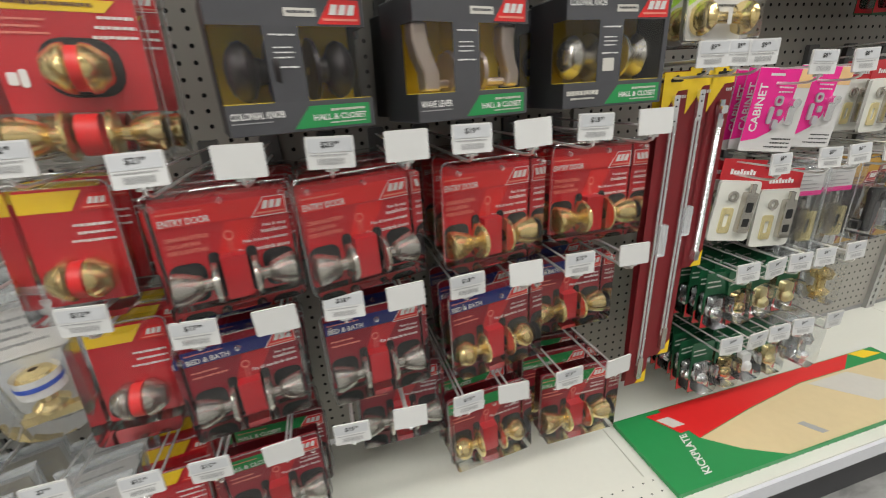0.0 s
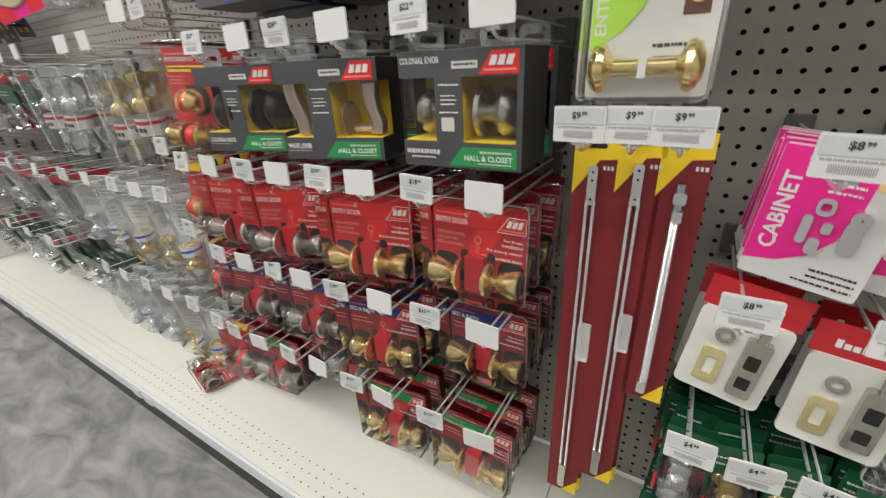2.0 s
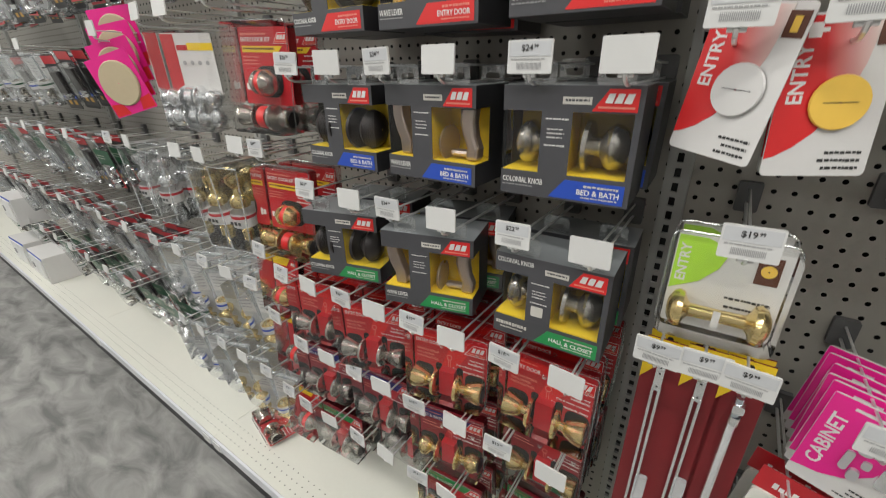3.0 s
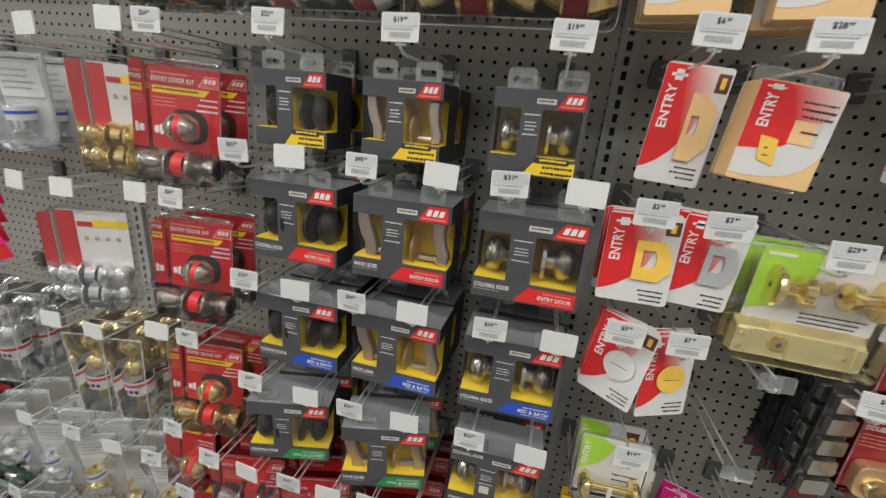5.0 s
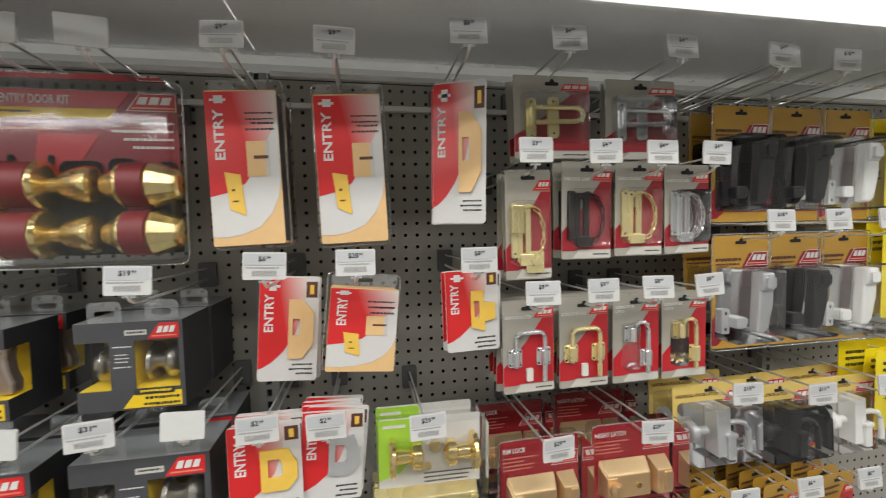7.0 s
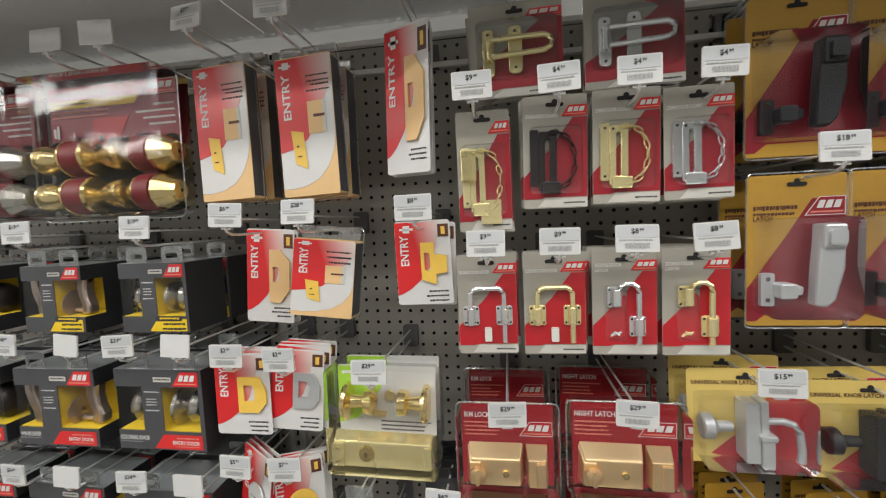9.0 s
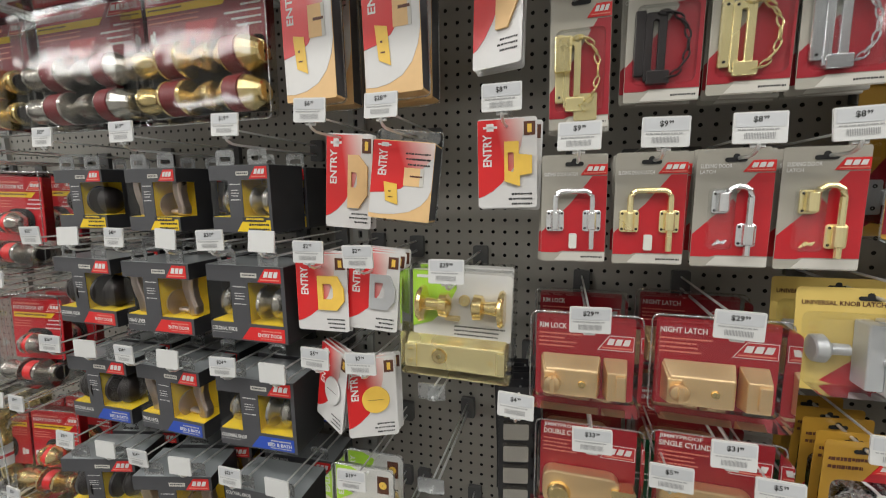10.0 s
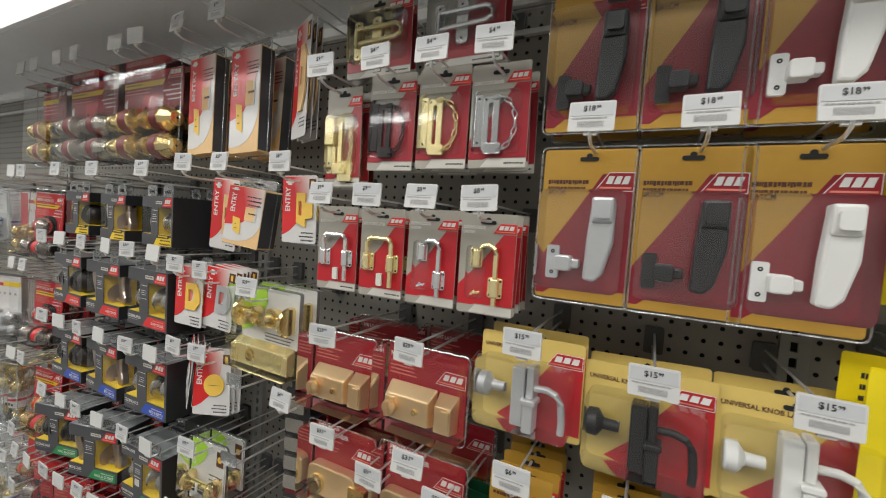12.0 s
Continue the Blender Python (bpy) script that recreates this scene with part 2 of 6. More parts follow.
# ---- mesh building ----
class Shape:
    """Collects faces of simple solids; x to the right, y away into the wall, z up."""

    def __init__(self):
        self.v, self.f = [], []

    def add(self, verts, faces):
        o = len(self.v)
        self.v += [tuple(p) for p in verts]
        self.f += [[i + o for i in q] for q in faces]
        return self

    def box(self, x0, x1, y0, y1, z0, z1):
        return self.poly([(x0, z0), (x1, z0), (x1, z1), (x0, z1)], y0, y1)

    def poly(self, pts, y0, y1):
        n = len(pts)
        area = sum(pts[i][0] * pts[(i + 1) % n][1] - pts[(i + 1) % n][0] * pts[i][1] for i in range(n))
        if area < 0:
            pts = pts[::-1]
        vs = [(x, y0, z) for x, z in pts] + [(x, y1, z) for x, z in pts]
        fs = [list(range(n)), list(range(2 * n - 1, n - 1, -1))]
        fs += [[i, i + n, (i + 1) % n + n, (i + 1) % n] for i in range(n)]
        return self.add(vs, fs)

    def sheet(self, pts, y):
        return self.add([(x, y, z) for x, z in pts], [list(range(len(pts)))])

    def hipped(self, x0, x1, z0, z1, back, front, dx, low, high):
        """A case whose sides slope in from the back to a smaller front."""
        vs = [(x0, back, z0), (x1, back, z0), (x1, back, z1), (x0, back, z1)]
        vs += [(x0 + dx, front, z0 + low), (x1 - dx, front, z0 + low), (x1 - dx, front, z1 - high), (x0 + dx, front, z1 - high)]
        return self.add(vs, [[4, 5, 6, 7], [3, 2, 1, 0], [0, 1, 5, 4], [1, 2, 6, 5], [2, 3, 7, 6], [3, 0, 4, 7]])

    def rounded(self, x0, x1, z0, z1, y0, y1, r, seg=3):
        return self.poly(arc_rect(x0, x1, z0, z1, r, seg), y0, y1)

    def ring(self, outer, inner, y0, y1):
        """A prism between two outlines of equal count."""
        n = len(outer)
        vs = [(x, y0, z) for x, z in outer] + [(x, y0, z) for x, z in inner]
        vs += [(x, y1, z) for x, z in outer] + [(x, y1, z) for x, z in inner]
        fs = []
        for i in range(n):
            j = (i + 1) % n
            fs += [[i, j, n + j, n + i], [2 * n + j, 2 * n + i, 3 * n + i, 3 * n + j],
                   [j, i, 2 * n + i, 2 * n + j], [n + i, n + j, 3 * n + j, 3 * n + i]]
        return self.add(vs, fs)

    def lathe(self, profile, at, axis="x", seg=16, flip=1):
        """Turned body: profile of (distance along the axis, radius)."""
        vs, fs = [], []
        for a, r in profile:
            for k in range(seg):
                c, s = r * math.cos(2 * math.pi * k / seg), r * math.sin(2 * math.pi * k / seg)
                d = a * flip
                p = {"x": (d, c, s), "y": (c, d, s), "z": (c, s, d)}[axis]
                vs.append((at[0] + p[0], at[1] + p[1], at[2] + p[2]))
        for i in range(len(profile) - 1):
            for k in range(seg):
                q = (k + 1) % seg
                fs.append([i * seg + k, i * seg + q, (i + 1) * seg + q, (i + 1) * seg + k])
        return self.add(vs, fs)

    def tube(self, path, r, seg=6):
        path = [Vector(p) for p in path]
        vs, fs = [], []
        for i, p in enumerate(path):
            d = (path[min(i + 1, len(path) - 1)] - path[max(i - 1, 0)]).normalized()
            u = d.cross(Vector((0, 0, 1)) if abs(d.z) < 0.9 else Vector((0, 1, 0))).normalized()
            w = d.cross(u)
            for k in range(seg):
                a = 2 * math.pi * k / seg
                vs.append(p + r * (math.cos(a) * u + math.sin(a) * w))
        for i in range(len(path) - 1):
            for k in range(seg):
                q = (k + 1) % seg
                fs.append([i * seg + k, i * seg + q, (i + 1) * seg + q, (i + 1) * seg + k])
        fs += [list(range(seg))[::-1], [(len(path) - 1) * seg + k for k in range(seg)]]
        return self.add(vs, fs)


def arc_rect(x0, x1, z0, z1, r, seg=3):
    pts = []
    for cx, cz, a0 in ((x1 - r, z1 - r, 0), (x0 + r, z1 - r, 90), (x0 + r, z0 + r, 180), (x1 - r, z0 + r, 270)):
        for k in range(seg + 1):
            a = radians(a0 + 90 * k / seg)
            pts.append((cx + r * math.cos(a), cz + r * math.sin(a)))
    return pts


def outline(pts, y, r=0.0013):
    """A thin rounded bead along a closed outline."""
    return Shape().tube([(x, y, z) for x, z in pts + pts[:2]], r, 6)


def to_mesh(name, shape, material, smooth=False):
    me = bpy.data.meshes.new(name)
    me.from_pydata(shape.v, [], shape.f)
    me.materials.append(material)
    if smooth:
        me.shade_smooth()
        me.set_sharp_from_angle(angle=radians(38))
    me.update()
    return me


def part(name, shape, material, parent, label="", smooth=False, bevel=0.0):
    ob = new(name, to_mesh(name, shape, material, smooth))
    ob.parent = parent
    if material in CLEARS:
        ob.visible_shadow = False
    if bevel:
        bv = ob.modifiers.new("rounded_edge", "BEVEL")
        bv.width, bv.segments, bv.limit_method, bv.angle_limit = bevel, 2, "ANGLE", radians(40)
    if label:
        tagged(ob, label)
    return ob


def whole(name, shape, material, label, category, group="", kind="", smooth=False):
    return tagged(new(name, to_mesh(name, shape, material, smooth)), label, category, group, kind)


def thing(name, label, category, group=""):
    ob = new(name)
    ob.empty_display_size = 0.02
    return tagged(ob, label, category, group)


LETTERS = {}


def lettering(s):
    """Outline of a line of words in the built-in font, in a unit box."""
    if s not in LETTERS:
        cu = bpy.data.curves.new("words", "FONT")
        cu.body, cu.resolution_u, cu.offset = s, 2, 0.022
        ob = new("words", cu)
        dg = bpy.context.evaluated_depsgraph_get()
        me = bpy.data.meshes.new_from_object(ob.evaluated_get(dg))
        vs = np.array([v.co[:2] for v in me.vertices])
        lo, hi = vs.min(0), vs.max(0)
        LETTERS[s] = ((vs - lo) / (hi - lo), [list(p.vertices) for p in me.polygons])
        bpy.data.objects.remove(ob)
        bpy.data.curves.remove(cu)
        bpy.data.meshes.remove(me)
    return LETTERS[s]


def words(s, parent, x0, x1, z0, z1, y, material, upright=False):
    vs, fs = lettering(s)
    sh = Shape()
    if upright:
        pts = [(x0 + (1 - b) * (x1 - x0), y, z0 + a * (z1 - z0)) for a, b in vs]
    else:
        pts = [(x0 + a * (x1 - x0), y, z0 + b * (z1 - z0)) for a, b in vs]
    sh.add(pts, fs)
    return part("lettering", sh, material, parent)


def bars(parent, rows, y, material, name="small_print"):
    sh = Shape()
    for x0, x1, z0, z1 in rows:
        sh.sheet([(x0, z0), (x1, z0), (x1, z1), (x0, z1)], y)
    return tagged(part(name, sh, material, parent), kind="stuff" if len(rows) > 4 else "")


def logo(parent, x0, x1, z0, z1, y, material=None, framed=False):
    """A plain slanted red badge with white marks, with a thin pale border where framed."""
    s = (z1 - z0) * 0.7
    part("badge", Shape().poly([(x0, z0), (x1, z0), (x1, z1), (x0 + s, z1)], y - 0.0004, y + 0.0004), material or BRIGHTRED, parent)
    h = z1 - z0
    if framed:
        e = h * .035
        part("badge_border", Shape().ring([(x0, z0), (x1, z0), (x1, z1), (x0 + s, z1)], [(x0 + e * 2, z0 + e), (x1 - e, z0 + e), (x1 - e, z1 - e), (x0 + s + e * .5, z1 - e)], y - 0.0008, y - 0.0004), WHITE, parent)
    sh = Shape()
    a, b = x0 + s * .62 + h * .12, x1 - h * .22
    step = (b - a) / 3
    for m in range(3):
        c = a + step * m
        sh.poly([(c, z0 + h * .38), (c + step * .80, z0 + h * .38), (c + step * .80 + h * .12, z0 + h * .80), (c + h * .16, z0 + h * .80)], y - .0014, y - .0009)
    part("badge_mark", sh, WHITE, parent)
    part("badge_line", Shape().sheet([(x0 + s * .4, z0 + h * .14), (x1 - h * .12, z0 + h * .14), (x1 - h * .12, z0 + h * .23), (x0 + s * .4, z0 + h * .23)], y - 0.0010), SALMON, parent)


def textlines(x0, x1, z1, n, pitch, thick, seed, ragged=0.3, right=False):
    rng = random.Random(seed)
    out = []
    for i in range(n):
        w = (x1 - x0) * (1 - ragged * rng.random())
        a = x1 - w if right else x0
        z = z1 - i * pitch
        k = a
        while k < a + w - 1e-6:
            step = min(rng.uniform(0.0022, 0.0065), a + w - k)
            out.append((k, k + step * 0.80, z - thick * rng.uniform(0.7, 0.95), z))
            k += step
    return out


# ---- the large structure ----
PITCH, WALL = 0.0254, 0.83
BAY = 48 * PITCH
EDGES = [0.563 + BAY * k for k in range(-5, 3)]
HALL = (-8.0, 7.0, -8.0, 6.5)

x0, x1, y0, y1 = HALL
tagged(new("floor", to_mesh("floor", Shape().box(x0, x1, y0, y1, -0.05, 0.0), FLOOR)), "mottled grey sheet floor of the store aisle", "floor", kind="structure")
tagged(new("ceiling", to_mesh("ceiling", Shape().box(x0, x1, y0, y1, CEILING, CEILING + 0.1), TILEWHITE)), "plain pale store ceiling", "ceiling", kind="structure")
for wname, a in (("wall_north", (x0, x1, y1, y1 + .1)), ("wall_south", (x0, x1, y0 - .1, y0)), ("wall_west", (x0 - .1, x0, y0, y1)), ("wall_east", (x1, x1 + .1, y0, y1))):
    tagged(new(wname, to_mesh(wname, Shape().box(*a, 0, CEILING), WHITEWALL)), "plain painted store wall", "wall", kind="structure")
# unseen other side of the aisle, a plain panel kept pale to bounce light
tagged(new("partition", to_mesh("partition", Shape().box(x0 + 2, x1 - 2, -1.75, -1.70, 0, 2.0), PARTITION)), "unseen plain pale panel across the aisle, bouncing fill light", "partition", kind="structure")


def holed(u0, w0, nu, nw, pitch, r, point, seg=8):
    """A sheet of square cells, each with a round hole; point(u, w) gives the place."""
    vs, fs, grid = [], [], {}
    ring = [(r * math.cos(math.pi * (2 * k + 1) / seg), r * math.sin(math.pi * (2 * k + 1) / seg)) for k in range(seg)]
    for i in range(nu):
        for j in range(nw):
            cu, cw = u0 + (i + .5) * pitch, w0 + (j + .5) * pitch
            at = []
            for da, db in ((1, 1), (0, 1), (0, 0), (1, 0)):
                key = (i + da, j + db)
                if key not in grid:
                    grid[key] = len(vs)
                    vs.append(point(u0 + key[0] * pitch, w0 + key[1] * pitch))
                at.append(grid[key])
            o = len(vs)
            vs += [point(cu + a, cw + b) for a, b in ring]
            for k in range(4):
                fs.append([at[k], o + 2 * k + 1, o + 2 * k])
                fs.append([at[k], at[(k + 1) % 4], o + (2 * k + 2) % 8, o + 2 * k + 1])
    return vs, fs


def slotted_upright(x, z0, z1):
    """A folded steel upright whose face is punched with a column of slots."""
    sh = Shape()
    f, b = WALL - .012, WALL + .002
    sh.box(x - .026, x - .0125, f, b, z0, z1).box(x - .0025, x + .013, f, b, z0, z1)
    z = z0
    while z < z1:
        sh.box(x - .0125, x - .0025, f, b, z, min(z + .0095, z1))
        z += PITCH
    return sh


TOP = 2.235
for i in range(7):
    left, right = EDGES[i], EDGES[i + 1]
    sec = thing("gondola_bay", "grey steel pegboard shop bay with a cream base deck and kickplate", "shelving", "gondola bays")
    rows = 78
    sh = Shape().add(*holed(left + PITCH * .5, 0.215, 47, rows, PITCH, 0.0039, lambda u, w: (u, WALL, w)))
    part("pegboard", sh, PEG, sec, "grey painted steel pegboard")
    # near-black sheet paints the shade behind the peg holes
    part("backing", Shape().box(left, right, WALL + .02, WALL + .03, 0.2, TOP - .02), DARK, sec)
    part("edge_strip", Shape().box(left, left + PITCH * .5, WALL, WALL + .004, .2, TOP - .04), PEG, sec)
    part("edge_strip", Shape().box(right - PITCH * .5, right, WALL, WALL + .004, .2, TOP - .04), PEG, sec)
    # slotted upright at the right end
    part("upright", slotted_upright(right, .2, TOP - .03), STEEL_GREY, sec, "slotted steel upright")
    # near-black plate paints the shade inside the slots
    part("upright_core", Shape().box(right - .0135, right - .0015, WALL - .005, WALL - .001, .2, TOP - .03), DARK, sec)
    # base deck with punched front rows, rail and kickplate
    deck = part("base_deck", Shape().box(left + .001, right - .001, 0.512, WALL, .175, .2), DECK, sec, "cream enamelled steel base deck")
    part("deck_front", Shape().add(*holed(left, .436, 48, 3, PITCH, 0.0021, lambda u, w: (u, w, .2))), DECK, deck)
    part("deck_under", Shape().box(left + .001, right - .001, .43, .512, .165, .192), DARK, deck)
    part("deck_lip", Shape().box(left + .001, right - .001, .424, .436, .16, .2), DECK, deck)
    rail = part("price_rail", Shape().poly([(left + .002, .158), (right - .002, .158), (right - .002, .197), (left + .002, .197)], .416, .4235), RAIL, sec, "grey plastic price rail")
    part("kickplate", Shape().box(left, right, .452, .46, .002, .16), KICK, sec, "black kickplate")
    part("foot", Shape().box(left + .1, left + .16, .46, WALL, 0, .16), KICK, sec)
    # top shelf, its front and back rows punched through
    shelf = part("top_shelf", Shape().box(left + .001, right - .001, .505, .79, TOP, TOP + .004), SHELF_GREY, sec, "pale grey steel top shelf")
    part("shelf_front", Shape().add(*holed(left, .429, 48, 3, PITCH, .0055, lambda u, w: (u, w, TOP + .002))), SHELF_GREY, shelf)
    part("shelf_back", Shape().add(*holed(left, .79, 48, 1, PITCH, .0055, lambda u, w: (u, w, TOP + .002))), SHELF_GREY, shelf)
    part("shelf_lip", Shape().box(left + .001, right - .001, .424, .429, TOP - .064, TOP + .012), SHELF_GREY, shelf)
    # white bars stand in for light showing through slots between back panels
    for z in (2.198, 2.138):
        part("back_rail", Shape().box(left + .02, right - .02, WALL - .016, WALL - .003, z, z + .010), WHITEPLASTIC, sec, "white bar standing in for light through a back slot")

for row in LAMP_ROWS:
    part_of = thing("ceiling_light", "long white fluorescent strip on the store ceiling", "ceiling light", "ceiling lights")
    part("housing", Shape().box(row[0], row[1], row[2] - row[4] / 2 - .02, row[2] + row[4] / 2 + .02, CEILING - .12, CEILING), WHITEPLASTIC, part_of)

# ---- hooks and price tags ----
def price_hook(x, z, price="", tip=0.548, drop=0.032, twin=True, tagw=0.056, tagh=0.038, empty=False):
    """A zinc peg hook from the board to its tip, with a tag that stands over it."""
    if empty:
        tagw, tagh, drop = .046, .026, .022
    ob = thing("peg_hook", "zinc wire peg hook with a white price tag" if price else "zinc wire peg hook with a blank white tag", "hook", "peg hooks")
    part("wire", Shape().tube([(0, WALL - .004, 0), (0, tip + .03, 0), (0, tip + .012, .001), (0, tip, .006), (0, tip - .004, .013)], .0024), WIRE, ob)
    if twin:
        part("tag_wire", Shape().tube([(0, WALL - .004, .022), (0, tip + .004, .026)], .0019), WIRE, ob)
    part("bracket", Shape().rounded(-.016, .016, -.014, .034, WALL - .012, WALL - .001, .004), BRACKET, ob, "dark plastic bracket")
    rng = random.Random(int(x * 1000) * 31 + int(z * 1000))
    holder = part("tag", Shape().rounded(-tagw / 2, tagw / 2, drop - tagh / 2, drop + tagh / 2, -.006, -.003, .002, 2)
                  .box(-.008, .008, -.003, .002, drop - tagh / 2 - .004, drop + tagh * .3), RIM if empty else TAG, ob)
    holder.matrix_basis = pose(0, tip, 0, rng.uniform(-8, 2), rng.uniform(-2.5, 2.5), rng.uniform(-6, 6))
    f = -.0066
    if price:
        bars(holder, [(-tagw * .46, tagw * .46, drop + tagh * .02, drop + tagh * .44)], f, TAGGREY, "price_band")
        wide = .0048 * len(price)
        words(price, holder, -wide / 2 - .003, wide / 2 - .003, drop + tagh * .14, drop + tagh * .36, f - .0005, INK)
        words("99", holder, wide / 2 - .002, wide / 2 + .0035, drop + tagh * .25, drop + tagh * .36, f - .0005, INK)
        code = [(-.016 + k * .0016, -.016 + k * .0016 + .0008, drop - tagh * .36, drop - tagh * .16) for k in range(20)]
        code += textlines(-tagw * .42, tagw * .42, drop - tagh * .04, 1, .004, .0018, 3)
        bars(holder, code, f - .0003, INKGREY, "bar_code")
    ob.matrix_world = pose(x, 0, z)
    return ob


def put(ob, x, y, z, deep=0, gap=0.03, tilt=0.0, lean=0.0, turn=0.0, loose=1.0):
    """Hang a packet with its front's foot at x, y, z, and more of the same behind it."""
    ob.matrix_world = pose(x, y, z, tilt, lean, turn)
    rng = random.Random(int(abs(x) * 1e4) + int(z * 1e4))
    for k in range(deep):
        yy = y + gap * (k + 1)
        if yy > WALL - .03:
            break
        copy_thing(ob, pose(x + rng.uniform(-.006, .006) * loose, yy, z + rng.uniform(-.005, .003) * loose, tilt + rng.uniform(-1.5, 1.5) * loose,
                            lean + rng.uniform(-2, 2) * loose, turn + rng.uniform(-3, 3) * loose))
    return ob


TULIP = [(0, .003), (.0005, .0185), (.001, .0205), (.003, .0232), (.009, .0238), (.020, .0212), (.031, .0168), (.0355, .0138), (.037, .0095), (.046, .0095), (.047, .014), (.050, .028), (.054, .030), (.0565, .029), (.057, .01)]
BALL = [(0, .002), (.0006, .008), (.004, .0155), (.010, .021), (.018, .0235), (.026, .0215), (.032, .0155), (.036, .0095), (.046, .0095), (.048, .02), (.051, .0285), (.055, .0295), (.057, .01)]
BOLT = [(0, .002), (0, .012), (.002, .016), (.016, .026), (.022, .0275), (.024, .0275), (.027, .024)]


def knob_pair(parent, z, y, half, profile, metal, scale=1.0):
    pr = [(a * scale, r * scale) for a, r in profile]
    part("knob", Shape().lathe(pr, (-half, y, z), "x", 20), metal, parent, smooth=True)
    part("knob", Shape().lathe(pr, (half, y, z), "x", 20, -1), metal, parent, smooth=True)
    part("keyway", Shape().lathe([(0, .001), (0, .0165), (.001, .017)], (half + .0006, y, z), "x", 16, -1), BRONZE, parent)


def card_shade(parent, x0, x1, z0, z1, r, y):
    """Dark patch laid on the card round the hardware; it paints the shade there."""
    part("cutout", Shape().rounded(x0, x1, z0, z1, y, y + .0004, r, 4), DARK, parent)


def knob_clamshell(kind, finish, profile, w=0.168, h=0.152):
    stripe, title, word = {"entry": (BRIGHTRED, "ENTRY DOOR", "red"), "bed": (NAVY, "BED & BATH", "navy blue"), "hall": (GREEN, "HALL & CLOSET", "green")}[kind]
    metal, mname = {"brass": (BRASS, "brass"), "nickel": (NICKEL, "nickel")}[finish]
    ob = thing("door_knob_set", "%s door knobs in clamshell, red card with %s stripe" % (mname, word), "door knob", "carded %s knob sets" % kind)
    fx, fz = (lambda u: u * w), (lambda v: v * h)
    part("card", Shape().rounded(-w * .47, w * .47, h * .05, h * .95, .012, .0135, .004), RED if kind == "entry" else MAROON, ob, "red printed card")
    part("stripe", Shape().poly([(fx(-.467), fz(.715)), (fx(.20), fz(.715)), (fx(.30), fz(.87)), (fx(-.467), fz(.87))], .0112, .0116), stripe, ob)
    # brighter red polygon paints the diagonal sheen on the card
    part("facet", Shape().poly([(fx(-.095), fz(.07)), (fx(.095), fz(.07)), (fx(.095), fz(.45)), (fx(.24), fz(.70)), (fx(-.01), fz(.70)), (fx(-.095), fz(.45))], .0114, .0118), BRIGHTRED if kind == "entry" else RED, ob)
    words(title, ob, fx(-.44), fx(-.44 + .034 * len(title)), fz(.728), fz(.785), .0106, WHITE)
    bars(ob, textlines(fx(-.44), fx(-.14), fz(.835), 1, .005, .0026, 1, 0), .0108, SALMON)
    if kind == "entry":
        for n, line in enumerate(("CERRADURA EXTERIOR", "CON LLAVE PARA", "PUERTA DE ENTRADA")):
            words(line, ob, fx(-.43), fx(-.43 + .0165 * len(line)), fz(.605 - .055 * n), fz(.64 - .055 * n), .0106, SALMON)
    else:
        bars(ob, textlines(fx(-.43), fx(-.12), fz(.64), 2, h * .055, .0034, 2), .0108, SALMON)
    right = ("Fast & easy", "installation") + (("Pick & bump resistant",) if kind == "entry" else ()) + ("Fits all standards doors",)
    z = .645
    for line in right:
        words(line, ob, fx(.44 - .0165 * len(line)), fx(.44), fz(z - .036), fz(z), .0104, WHITE)
        z -= .046 if line == "Fast & easy" else .072
    logo(ob, fx(.19), fx(.462), fz(.705), fz(.865), .0106, None, True)
    part("key_mark", Shape().ring(arc_rect(-.006, .006, h * .55, h * .63, .0055), arc_rect(-.0048, .0048, h * .56, h * .62, .0045), .0104, .0108)
         .ring([(-.0025, h * .43), (.0025, h * .42), (.0025, h * .55), (-.0025, h * .55)], [(-.0017, h * .436), (.0017, h * .43), (.0017, h * .545), (-.0017, h * .545)], .0104, .0108), SALMON, ob)
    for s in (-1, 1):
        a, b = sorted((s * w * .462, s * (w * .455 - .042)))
        card_shade(ob, a, b, h * .07, h * .235 + .029, .013, .0105)
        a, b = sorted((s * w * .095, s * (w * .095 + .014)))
        card_shade(ob, a, b, h * .06, h * .235 + .039, .006, .0102)
    part("band", Shape().box(-w * .095, w * .095, -.006, .011, h * .07, h * .44), RED, ob)
    knob_pair(ob, h * .235, -.002, w * .455, profile, metal, w / .168 * .98)
    part("shell", Shape().rounded(-w * .485, w * .485, h * .02, h * .965, -.026, .03, .008), CLEAR, ob, "clear plastic shell")
    part("shell_rim", outline(arc_rect(-w * .5, w * .5, 0, h, .010), -.001), RIM, ob, smooth=True)
    for u in (-.42, 0, .42):
        part("rivet", Shape().lathe([(0, .001), (.001, .0035), (.004, .0045)], (fx(u), -.030, fz(.925)), "y", 10), RIM, ob, smooth=True)
    return ob


